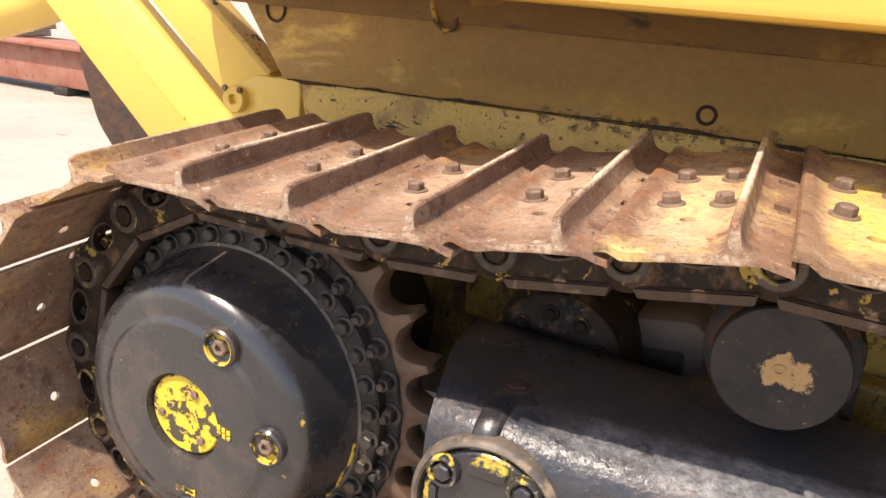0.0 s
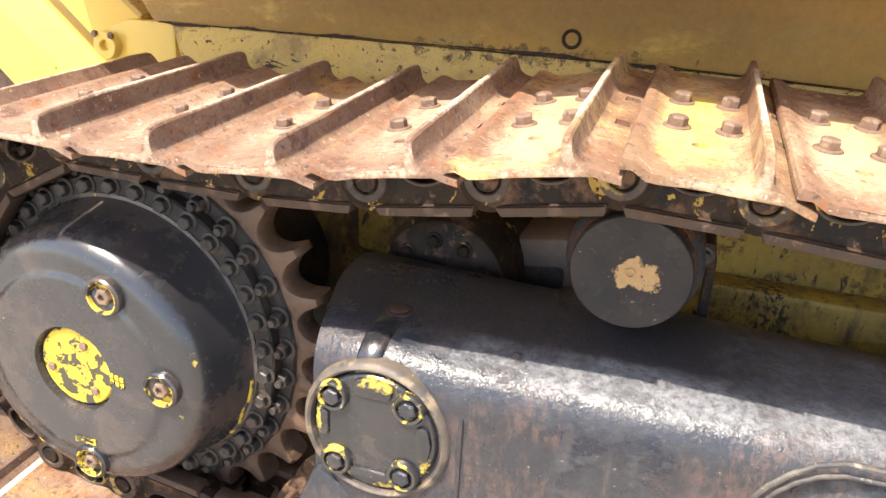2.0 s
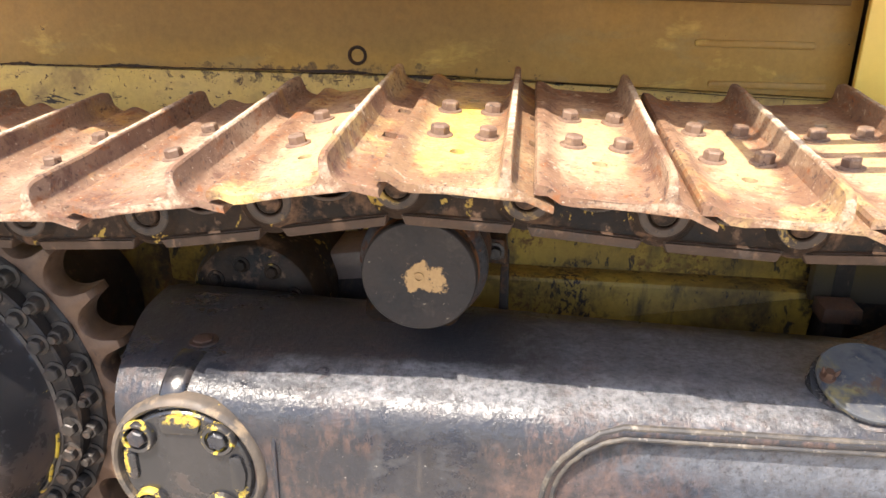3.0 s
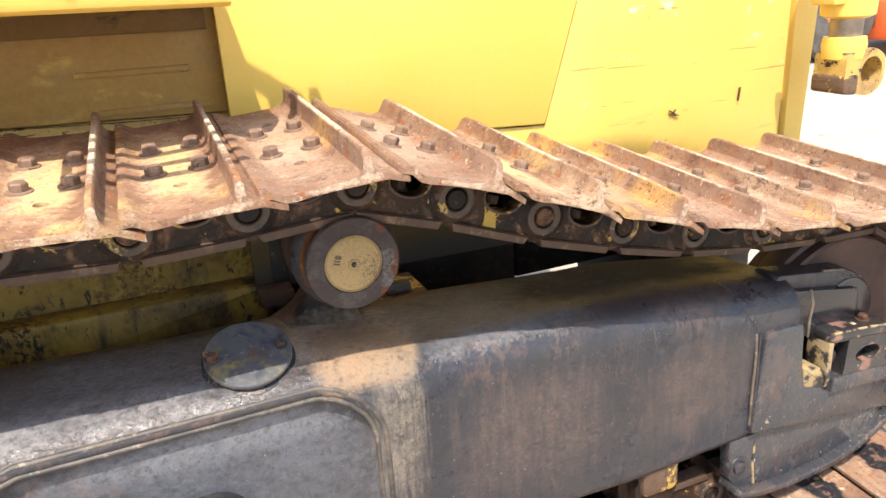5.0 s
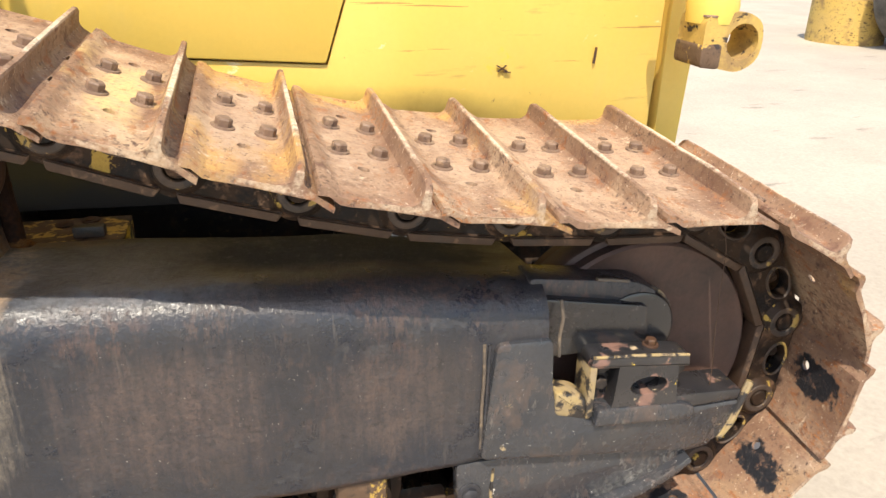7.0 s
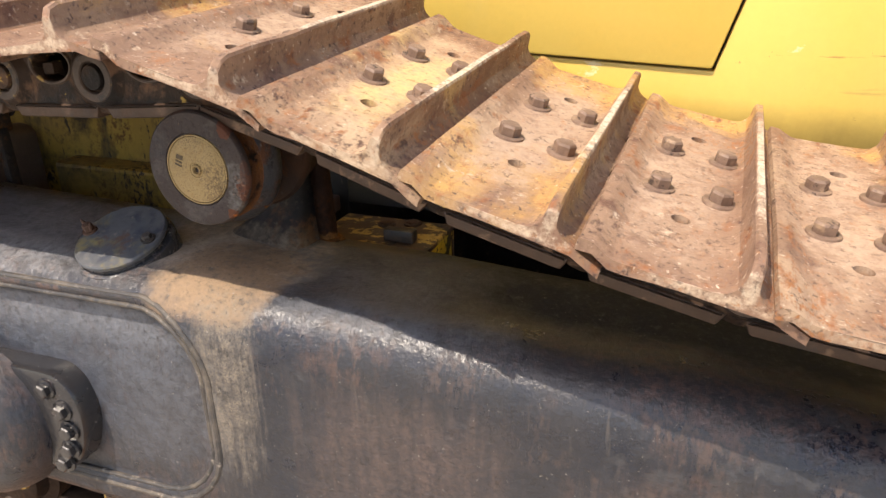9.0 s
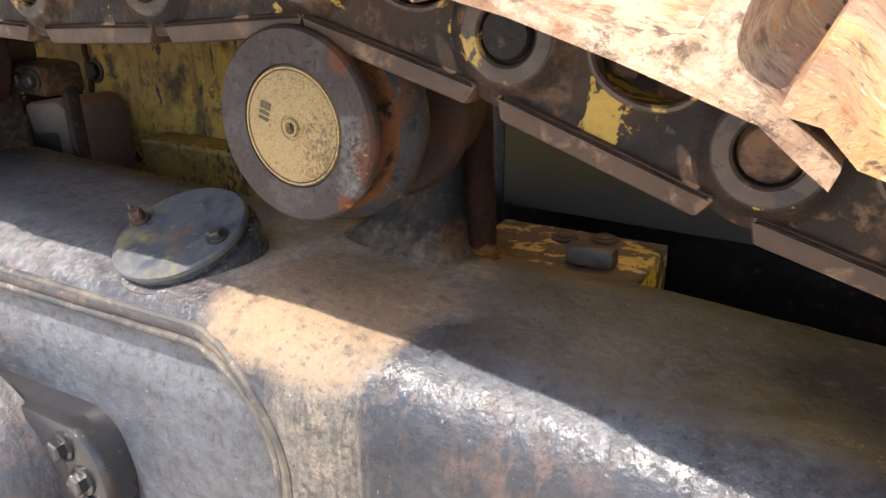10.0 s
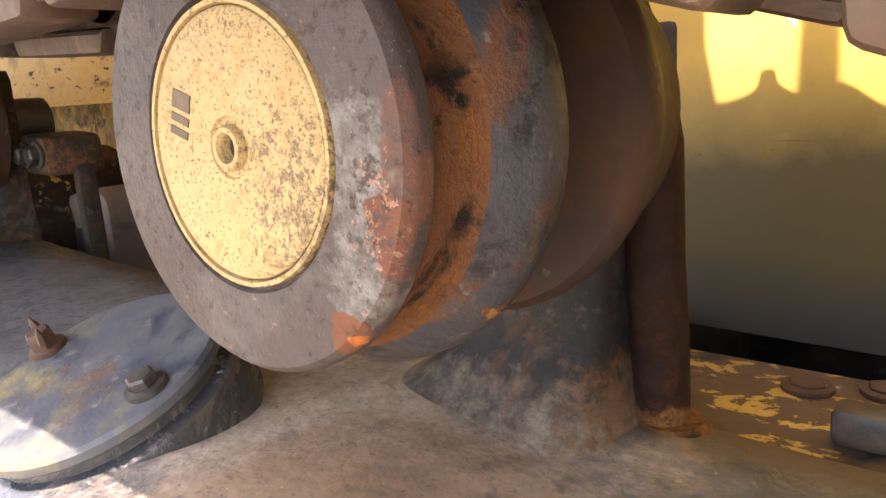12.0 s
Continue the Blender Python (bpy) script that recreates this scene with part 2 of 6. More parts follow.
M_BLACK = worn("worn_black_paint", (0.019, 0.023, 0.033), (0.033, 0.032, 0.036), 4, (0.22, 0.38), 0.0, 0.38, 110,
               [((0.040, 0.037, 0.038), 4.2, 0.50, 0.70, 0.42, (1, 1, 0.7)), ((0.009, 0.013, 0.024), 5, 0.54, 0.66, 0.22, ONE), ((0.095, 0.082, 0.072), 40, 0.61, 0.76, 0.6, (1, 1, 0.10)),
                ((0.50, 0.47, 0.42), 62, 0.715, 0.73, 0.6, ONE)], spec=0.55, peel=0.55,
               mottle=[((0.090, 0.058, 0.050), 3.0, 0.52, 0.60, 60, 0.46, 0.60, 0.42, (1, 1, 0.35)), ((0.070, 0.052, 0.048), 7.0, 0.55, 0.63, 90, 0.48, 0.60, 0.45, (1, 1, 0.3)),
                       ((0.050, 0.051, 0.056), 5.0, 0.50, 0.62, 30, 0.50, 0.62, 0.50, (0.7, 1, 1))],
               # zones: real dust and scuffs, plus sheen painted pale and shade painted dark
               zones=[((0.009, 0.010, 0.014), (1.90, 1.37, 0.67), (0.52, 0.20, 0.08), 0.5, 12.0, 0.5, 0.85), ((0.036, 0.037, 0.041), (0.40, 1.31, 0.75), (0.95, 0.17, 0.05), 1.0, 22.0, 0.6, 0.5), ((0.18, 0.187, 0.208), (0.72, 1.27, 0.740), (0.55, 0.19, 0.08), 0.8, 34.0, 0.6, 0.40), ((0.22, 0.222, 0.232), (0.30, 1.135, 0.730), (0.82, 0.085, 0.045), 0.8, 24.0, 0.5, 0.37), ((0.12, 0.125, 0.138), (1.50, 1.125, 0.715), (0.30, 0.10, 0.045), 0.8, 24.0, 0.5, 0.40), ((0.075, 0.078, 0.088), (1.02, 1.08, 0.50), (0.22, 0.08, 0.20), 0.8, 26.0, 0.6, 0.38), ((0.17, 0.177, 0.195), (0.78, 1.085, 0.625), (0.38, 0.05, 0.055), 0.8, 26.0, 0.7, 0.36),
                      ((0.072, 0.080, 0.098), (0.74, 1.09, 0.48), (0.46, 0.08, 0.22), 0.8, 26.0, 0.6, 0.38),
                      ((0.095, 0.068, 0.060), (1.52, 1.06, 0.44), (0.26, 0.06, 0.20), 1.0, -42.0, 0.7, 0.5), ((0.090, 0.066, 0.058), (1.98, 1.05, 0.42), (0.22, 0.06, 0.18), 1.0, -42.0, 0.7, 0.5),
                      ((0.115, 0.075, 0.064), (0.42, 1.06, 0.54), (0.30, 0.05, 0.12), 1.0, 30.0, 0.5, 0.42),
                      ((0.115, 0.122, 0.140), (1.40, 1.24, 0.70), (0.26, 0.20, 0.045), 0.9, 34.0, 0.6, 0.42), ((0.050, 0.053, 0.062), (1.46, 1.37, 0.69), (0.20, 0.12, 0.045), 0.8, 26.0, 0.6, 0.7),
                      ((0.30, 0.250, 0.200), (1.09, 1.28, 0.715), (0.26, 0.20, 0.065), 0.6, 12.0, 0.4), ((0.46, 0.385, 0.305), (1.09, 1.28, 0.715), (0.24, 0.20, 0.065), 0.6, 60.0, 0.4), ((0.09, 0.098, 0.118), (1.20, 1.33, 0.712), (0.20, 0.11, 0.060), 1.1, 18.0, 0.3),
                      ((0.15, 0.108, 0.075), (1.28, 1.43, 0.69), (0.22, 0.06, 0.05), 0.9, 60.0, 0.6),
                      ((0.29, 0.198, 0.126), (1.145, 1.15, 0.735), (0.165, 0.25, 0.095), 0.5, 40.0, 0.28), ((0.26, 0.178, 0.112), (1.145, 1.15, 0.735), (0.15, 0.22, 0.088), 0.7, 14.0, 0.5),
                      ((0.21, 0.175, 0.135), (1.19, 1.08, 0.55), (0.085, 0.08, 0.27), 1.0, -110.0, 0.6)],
               over=[((0.022, 0.024, 0.030), 9, 0.52, 0.66, 0.38, 0.38), ((0.030, 0.030, 0.032), 60, 0.54, 0.70, 0.40, 0.35), ((0.016, 0.016, 0.018), 30, 0.58, 0.66, 0.36, 0.5), ((0.018, 0.016, 0.015), 150, 0.57, 0.62, 0.42, 0.5), ((0.42, 0.38, 0.33), 120, 0.65, 0.69, 0.8, 0.6)])
M_LID = worn("weathered_grey_lid_paint", (0.050, 0.060, 0.078), (0.105, 0.106, 0.108), 12, (0.4, 0.6), 0.0, 0.25, 90,
             [((0.20, 0.165, 0.065), 9, 0.50, 0.62, 0.6, ONE), ((0.030, 0.038, 0.058), 10, 0.53, 0.62, 0.45, ONE), ((0.10, 0.062, 0.045), 18, 0.58, 0.66, 0.7, ONE), ((0.22, 0.195, 0.16), 40, 0.60, 0.70, 0.8, ONE)])
M_COVER = worn("glossy_black_cover_paint", (0.017, 0.018, 0.021), (0.032, 0.030, 0.031), 6, (0.13, 0.25), 0.0, 0.25, 60,
               [((0.06, 0.045, 0.04), 9, 0.55, 0.70, 0.5, ONE), ((0.16, 0.145, 0.13), 60, 0.66, 0.72, 0.6, ONE)], spec=0.7,
               zones=[((0.62, 0.43, 0.045), (-0.325, 1.04, 0.672), (0.060, 0.04, 0.026), 0.8, 60.0), ((0.62, 0.43, 0.045), (-0.272, 1.04, 0.618), (0.034, 0.04, 0.036), 1.0, 70.0),
                      ((0.62, 0.43, 0.045), (-0.452, 1.04, 0.565), (0.014, 0.04, 0.050), 0.8, 70.0), ((0.62, 0.43, 0.045), (-0.405, 1.04, 0.452), (0.045, 0.04, 0.026), 0.9, 70.0),
                      ((0.62, 0.43, 0.045), (-0.30, 1.04, 0.440), (0.060, 0.04, 0.020), 0.9, 70.0), ((0.62, 0.43, 0.045), (-0.228, 1.04, 0.510), (0.022, 0.04, 0.040), 1.0, 70.0)])
M_GLOSS = worn("glossy_scuffed_black_paint", (0.028, 0.032, 0.040), (0.048, 0.047, 0.050), 8, (0.16, 0.32), 0.0, 0.35, 70,
               [((0.075, 0.055, 0.048), 10, 0.56, 0.68, 0.45, (1, 1, 0.6)), ((0.13, 0.12, 0.11), 34, 0.62, 0.70, 0.5, (1, 1, 0.5)), ((0.55, 0.52, 0.47), 75, 0.665, 0.685, 0.6, ONE), ((0.36, 0.27, 0.15), 16, 0.68, 0.71, 0.7, ONE)], spec=0.7, peel=0.5,
               mottle=[((0.10, 0.072, 0.062), 8, 0.50, 0.60, 70, 0.50, 0.60, 0.45, (1, 1, 0.4))])
M_CAPB = worn("black_casting_worn_to_rust", (0.016, 0.016, 0.019), (0.034, 0.031, 0.032), 9, (0.22, 0.4), 0.0, 0.3, 70,
              [((0.20, 0.11, 0.085), 13, 0.58, 0.64, 0.7, ONE), ((0.40, 0.31, 0.20), 17, 0.63, 0.67, 0.8, ONE), ((0.55, 0.38, 0.06), 22, 0.66, 0.685, 0.5, ONE)], spec=0.7)
M_CREAM = worn("cream_worn_edge", (0.27, 0.21, 0.135), (0.33, 0.24, 0.10), 22, (0.45, 0.7), 0.0, 0.3, 90,
               [((0.15, 0.085, 0.062), 20, 0.47, 0.55, 0.7, ONE), ((0.026, 0.024, 0.024), 20, 0.47, 0.52, 0.4, ONE)])
M_SEAT = worn("black_seat_edged_in_yellow", (0.022, 0.021, 0.022), (0.04, 0.036, 0.034), 9, (0.25, 0.4), 0.0, 0.3, 70,
              [((0.55, 0.40, 0.05), 28, 0.54, 0.57, 0.5, ONE), ((0.30, 0.24, 0.16), 40, 0.60, 0.66, 0.8, ONE)], spec=0.7)
M_BEAM = worn("dusty_brown_beam", (0.145, 0.100, 0.080), (0.20, 0.145, 0.115), 4, (0.6, 0.8), 0.0, 0.2, 60,
              [((0.06, 0.045, 0.04), 6, 0.56, 0.68, 0.7, ONE)])
M_RIM = worn("dusty_cast_rim", (0.05, 0.045, 0.042), (0.15, 0.115, 0.085), 16, (0.4, 0.7), 0.0, 0.3, 60,
             [((0.30, 0.22, 0.14), 18, 0.54, 0.68, 0.8, ONE), ((0.55, 0.38, 0.05), 20, 0.68, 0.70, 0.5, ONE)])
M_BEAD = worn("dusty_black_bead", (0.035, 0.034, 0.035), (0.075, 0.066, 0.058), 9, (0.4, 0.6), 0.0, 0.3, 60,
              [((0.15, 0.122, 0.092), 14, 0.48, 0.72, 0.6, ONE), ((0.26, 0.225, 0.185), 60, 0.58, 0.70, 0.7, ONE)])
M_HUB = worn("black_hub_paint", (0.024, 0.024, 0.027), (0.042, 0.038, 0.038), 5, (0.16, 0.28), 0.0, 0.15, 70,
             [((0.095, 0.066, 0.055), 5, 0.50, 0.70, 0.45, ONE), ((0.035, 0.032, 0.032), 22, 0.56, 0.68, 0.5, ONE), ((0.55, 0.38, 0.05), 26, 0.69, 0.705, 0.5, ONE),
              ((0.2, 0.19, 0.18), 55, 0.69, 0.73, 0.6, ONE)], spec=0.7)
M_DARK = worn("oily_dark_steel", (0.018, 0.016, 0.016), (0.040, 0.031, 0.026), 10, (0.4, 0.65), 0.0, 0.3, 90,
              [((0.09, 0.058, 0.040), 12, 0.55, 0.68, 0.75, ONE), ((0.14, 0.10, 0.075), 40, 0.60, 0.70, 0.8, ONE)], spec=0.4)
M_STUD = worn("grimy_grey_stud_steel", (0.036, 0.033, 0.032), (0.068, 0.056, 0.048), 40, (0.3, 0.55), 0.2, 0.4, 150,
              [((0.13, 0.085, 0.06), 24, 0.55, 0.66, 0.75, ONE), ((0.022, 0.020, 0.020), 30, 0.55, 0.62, 0.5, ONE)], spec=0.5)
M_SEATY = worn("chipped_yellow_paint_run", (0.60, 0.42, 0.05), (0.45, 0.30, 0.05), 20, (0.4, 0.6), 0.0, 0.3, 90, [((0.03, 0.026, 0.024), 40, 0.49, 0.52, 0.4, ONE)])
M_SPROCKET = worn("brown_rusty_sprocket_steel", (0.155, 0.090, 0.056), (0.085, 0.050, 0.034), 9, (0.4, 0.7), 0.2, 0.35, 100,
                  [((0.05, 0.035, 0.03), 12, 0.55, 0.66, 0.7, ONE), ((0.24, 0.15, 0.085), 18, 0.60, 0.70, 0.6, ONE)])
M_YELLOW = worn("faded_yellow_paint", (0.73, 0.490, 0.098), (0.745, 0.515, 0.118), 1.6, (0.36, 0.52), 0.0, 0.05, 60,
                [((0.70, 0.50, 0.14), 2.4, 0.56, 0.8, 0.5, (1, 1, 0.6)), ((0.58, 0.39, 0.09), 7, 0.66, 0.74, 0.6, (0.6, 1, 3)), ((0.40, 0.25, 0.07), 24, 0.70, 0.72, 0.7, (0.35, 1, 3)), ((0.33, 0.20, 0.06), 34, 0.72, 0.74, 0.7, ONE)], vary=(0.96, 1.03))
M_YDULL = worn("dull_yellow_paint", (0.365, 0.206, 0.045), (0.295, 0.168, 0.042), 1.7, (0.45, 0.65), 0.0, 0.12, 60,
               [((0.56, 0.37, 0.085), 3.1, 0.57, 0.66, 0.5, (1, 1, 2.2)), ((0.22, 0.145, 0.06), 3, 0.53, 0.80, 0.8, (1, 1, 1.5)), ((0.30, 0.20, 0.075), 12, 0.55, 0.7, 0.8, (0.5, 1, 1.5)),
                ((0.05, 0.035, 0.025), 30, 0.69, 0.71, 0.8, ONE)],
               # a wide browner zone high on the panel, then ragged dark chips along the weld
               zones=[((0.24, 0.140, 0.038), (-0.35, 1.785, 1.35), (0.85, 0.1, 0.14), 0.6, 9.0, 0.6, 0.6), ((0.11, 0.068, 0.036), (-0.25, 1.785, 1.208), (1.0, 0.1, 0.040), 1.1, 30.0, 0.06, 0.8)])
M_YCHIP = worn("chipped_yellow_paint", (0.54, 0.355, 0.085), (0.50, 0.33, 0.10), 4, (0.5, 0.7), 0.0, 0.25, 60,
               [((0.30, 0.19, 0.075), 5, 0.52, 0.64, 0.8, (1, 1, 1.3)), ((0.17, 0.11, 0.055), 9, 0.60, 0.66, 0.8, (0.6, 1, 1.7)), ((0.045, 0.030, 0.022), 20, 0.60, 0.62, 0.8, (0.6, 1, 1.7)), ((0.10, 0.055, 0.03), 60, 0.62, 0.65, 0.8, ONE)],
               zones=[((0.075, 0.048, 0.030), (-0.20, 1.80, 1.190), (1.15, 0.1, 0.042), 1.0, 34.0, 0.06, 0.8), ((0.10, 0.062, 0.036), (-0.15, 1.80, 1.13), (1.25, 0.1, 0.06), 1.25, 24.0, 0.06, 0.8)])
M_YOIL = worn("oil_stained_yellow_hull", (0.42, 0.265, 0.040), (0.30, 0.185, 0.036), 3, (0.45, 0.7), 0.0, 0.2, 60,
              [((0.13, 0.085, 0.025), 2.2, 0.48, 0.62, 0.7, ONE), ((0.060, 0.038, 0.018), 6, 0.52, 0.62, 0.7, (1, 1, 0.7)), ((0.075, 0.055, 0.025), 8, 0.54, 0.70, 0.7, (1.6, 1, 0.35)), ((0.040, 0.028, 0.018), 34, 0.60, 0.64, 0.7, (1.2, 1, 0.5)), ((0.16, 0.085, 0.03), 9, 0.62, 0.7, 0.8, ONE)],
              mottle=[((0.030, 0.018, 0.014), 5, 0.56, 0.66, 60, 0.49, 0.54, 0.7, (1, 1, 0.7)), ((0.14, 0.066, 0.022), 4, 0.52, 0.62, 70, 0.50, 0.56, 0.8, ONE)],
              zones=[((0.030, 0.018, 0.016), (-0.07, 1.83, 0.85), (0.06, 0.05, 0.06), 0.7, 26.0, 0.1, 0.7), ((0.030, 0.018, 0.016), (-0.42, 1.83, 0.93), (0.19, 0.05, 0.08), 0.8, 22.0, 0.1, 0.7),
                     ((0.040, 0.022, 0.015), (-0.32, 1.83, 0.76), (0.10, 0.05, 0.10), 0.9, 26.0, 0.1, 0.7), ((0.050, 0.028, 0.016), (-0.65, 1.83, 0.76), (0.26, 0.05, 0.26), 0.6, 16.0, 0.2, 0.7),
                     ((0.060, 0.040, 0.016), (0.25, 1.83, 0.66), (0.60, 0.15, 0.05), 0.8, 20.0, 0.4, 0.7)])
M_YCAP = worn("flaked_yellow_cap_paint", (0.70, 0.49, 0.04), (0.62, 0.42, 0.04), 6, (0.3, 0.5), 0.0, 0.2, 80,
              [((0.06, 0.05, 0.03), 24, 0.51, 0.525, 0.6, ONE)])
M_FLAKE = worn("rust_with_yellow_flakes", (0.075, 0.045, 0.028), (0.13, 0.078, 0.046), 9, (0.6, 0.8), 0.0, 0.4, 90,
               [((0.48, 0.31, 0.07), 13, 0.525, 0.54, 0.5, (1, 1.6, 1)), ((0.030, 0.022, 0.018), 14, 0.57, 0.62, 0.7, ONE), ((0.10, 0.055, 0.03), 60, 0.57, 0.62, 0.8, ONE)])
M_RCAP = worn("pitted_yellow_roller_cap", (0.37, 0.262, 0.118), (0.31, 0.216, 0.094), 9, (0.65, 0.85), 0.0, 0.6, 300,
              [((0.32, 0.215, 0.090), 90, 0.54, 0.64, 0.85, ONE), ((0.14, 0.088, 0.040), 620, 0.575, 0.62, 0.85, ONE), ((0.035, 0.025, 0.02), 130, 0.69, 0.71, 0.85, ONE)],
              zones=[((0.095, 0.060, 0.030), (1.180, 1.14, 0.895), (0.075, 0.05, 0.10), 0.95, 300.0, 0.06), ((0.095, 0.060, 0.030), (1.130, 1.14, 0.980), (0.07, 0.05, 0.040), 1.25, 420.0, 0.06)])
ROLLER_LOOK = [((0.072, 0.060, 0.054), 20, 0.53, 0.66, 0.7, ONE), ((0.036, 0.033, 0.034), 12, 0.56, 0.68, 0.55, ONE), ((0.13, 0.055, 0.032), 13, 0.635, 0.68, 0.85, ONE)]
M_ROLLER = worn("dull_grey_roller_steel", (0.034, 0.026, 0.025), (0.048, 0.034, 0.029), 9, (0.5, 0.7), 0.0, 0.45, 170, ROLLER_LOOK, spec=0.3,
                over=[((0.030, 0.018, 0.014), 130, 0.57, 0.62, 0.9, 0.55), ((0.24, 0.15, 0.105), 190, 0.62, 0.66, 0.9, 0.45), ((0.018, 0.020, 0.026), 46, 0.62, 0.65, 0.5, 0.7)],
                zones=[((0.125, 0.118, 0.108), (1.212, 1.14, 0.900), (0.036, 0.035, 0.095), 1.0, 45.0, 0.25),
                       ((0.105, 0.044, 0.027), (1.238, 1.13, 0.925), (0.021, 0.04, 0.062), 0.65, 16.0, 0.04, 0.9), ((0.100, 0.041, 0.025), (1.227, 1.13, 0.882), (0.025, 0.04, 0.052), 0.65, 14.0, 0.04, 0.9),
                       ((0.110, 0.043, 0.022), (1.205, 1.13, 0.853), (0.029, 0.04, 0.022), 0.60, 14.0, 0.04, 0.9), ((0.100, 0.040, 0.024), (1.203, 1.13, 1.002), (0.022, 0.04, 0.038), 0.60, 14.0, 0.04, 0.9),
                       ((0.028, 0.015, 0.012), (1.222, 1.13, 0.900), (0.034, 0.03, 0.105), 0.95, 120.0, 0.06), ((0.26, 0.15, 0.10), (1.222, 1.13, 0.890), (0.030, 0.03, 0.085), 1.2, 200.0, 0.06),
                       ((0.42, 0.12, 0.02), (1.206, 1.13, 0.848), (0.010, 0.03, 0.008), 0.5, 40.0, 0.05)])
M_FLANGE = worn("blue_grey_flange_steel", (0.028, 0.032, 0.040), (0.050, 0.042, 0.040), 16, (0.4, 0.6), 0.0, 0.5, 160,
                [((0.095, 0.040, 0.020), 13, 0.52, 0.60, 0.85, ONE), ((0.11, 0.10, 0.09), 70, 0.60, 0.68, 0.7, ONE), ((0.13, 0.046, 0.020), 30, 0.60, 0.64, 0.9, ONE), ((0.26, 0.11, 0.022), 34, 0.66, 0.68, 0.9, ONE)], spec=0.25,
                mottle=[((0.014, 0.013, 0.014), 18, 0.48, 0.60, 120, 0.48, 0.56, 0.6, ONE)])
M_TREAD = worn("rust_brown_tread", (0.130, 0.056, 0.026), (0.080, 0.038, 0.021), 18, (0.6, 0.8), 0.0, 0.6, 160,
               [((0.16, 0.065, 0.018), 24, 0.53, 0.60, 0.85, ONE), ((0.012, 0.009, 0.008), 16, 0.55, 0.60, 0.7, ONE), ((0.26, 0.115, 0.018), 24, 0.61, 0.64, 0.9, ONE), ((0.12, 0.075, 0.052), 80, 0.60, 0.67, 0.8, ONE)], spec=0.12,
               mottle=[((0.120, 0.050, 0.021), 12, 0.46, 0.58, 90, 0.46, 0.54, 0.85, ONE)])
M_RUST_DARK = worn("deep_brown_rust", (0.055, 0.027, 0.016), (0.030, 0.022, 0.020), 18, (0.6, 0.8), 0.0, 0.3, 120,
                   [((0.085, 0.034, 0.014), 12, 0.56, 0.66, 0.85, ONE), ((0.09, 0.08, 0.07), 50, 0.66, 0.72, 0.8, ONE)], spec=0.2)
M_POST = worn("dark_rusted_bar", (0.016, 0.008, 0.006), (0.030, 0.014, 0.010), 30, (0.6, 0.8), 0.1, 0.6, 160,
              mottle=[((0.045, 0.019, 0.010), 20, 0.48, 0.60, 110, 0.48, 0.57, 0.9, ONE)], layers=[((0.09, 0.036, 0.015), 16, 0.60, 0.70, 0.9, ONE), ((0.06, 0.04, 0.03), 50, 0.64, 0.70, 0.8, ONE)], spec=0.12,
              zones=[((0.19, 0.085, 0.028), (1.215, 1.43, 0.70), (0.07, 0.07, 0.035), 0.8, 50.0), ((0.40, 0.26, 0.06), (1.20, 1.43, 0.94), (0.09, 0.09, 0.055), 0.9, 60.0, 0.08)])
M_BRACKET = worn("grimy_cast_bracket", (0.017, 0.017, 0.020), (0.048, 0.034, 0.026), 9, (0.45, 0.7), 0.0, 0.5, 90,
                 mottle=[((0.12, 0.058, 0.030), 9, 0.48, 0.60, 75, 0.48, 0.57, 0.8, ONE), ((0.07, 0.06, 0.052), 12, 0.52, 0.62, 60, 0.52, 0.60, 0.8, ONE)], layers=
                 [((0.085, 0.045, 0.028), 14, 0.55, 0.64, 0.8, ONE), ((0.10, 0.085, 0.07), 45, 0.64, 0.72, 0.8, ONE)], spec=0.15,
                 zones=[((0.22, 0.175, 0.132), (1.14, 1.36, 0.69), (0.26, 0.26, 0.075), 0.8, 30.0, 0.5), ((0.13, 0.062, 0.032), (1.19, 1.40, 0.73), (0.05, 0.10, 0.06), 1.0, 60.0, 0.3)])
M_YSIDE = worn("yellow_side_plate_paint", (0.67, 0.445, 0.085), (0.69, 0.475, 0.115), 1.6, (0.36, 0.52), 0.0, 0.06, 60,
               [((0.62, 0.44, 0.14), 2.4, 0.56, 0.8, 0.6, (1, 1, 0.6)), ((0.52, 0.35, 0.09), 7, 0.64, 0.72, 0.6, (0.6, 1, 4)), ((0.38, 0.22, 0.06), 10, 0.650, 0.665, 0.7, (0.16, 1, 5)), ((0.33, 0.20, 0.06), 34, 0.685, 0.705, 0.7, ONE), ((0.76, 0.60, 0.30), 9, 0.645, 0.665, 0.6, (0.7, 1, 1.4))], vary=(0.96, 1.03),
               # low dark zones: dirt, with shade below the track painted in
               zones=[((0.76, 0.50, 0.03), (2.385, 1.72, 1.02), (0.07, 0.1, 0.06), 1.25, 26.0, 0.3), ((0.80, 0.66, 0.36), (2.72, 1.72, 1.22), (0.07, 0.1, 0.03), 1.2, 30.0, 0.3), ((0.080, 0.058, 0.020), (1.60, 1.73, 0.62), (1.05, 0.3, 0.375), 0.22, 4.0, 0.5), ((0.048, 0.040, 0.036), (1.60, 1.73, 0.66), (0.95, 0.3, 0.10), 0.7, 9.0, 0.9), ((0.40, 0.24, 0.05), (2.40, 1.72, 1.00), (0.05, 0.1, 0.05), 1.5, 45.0)])
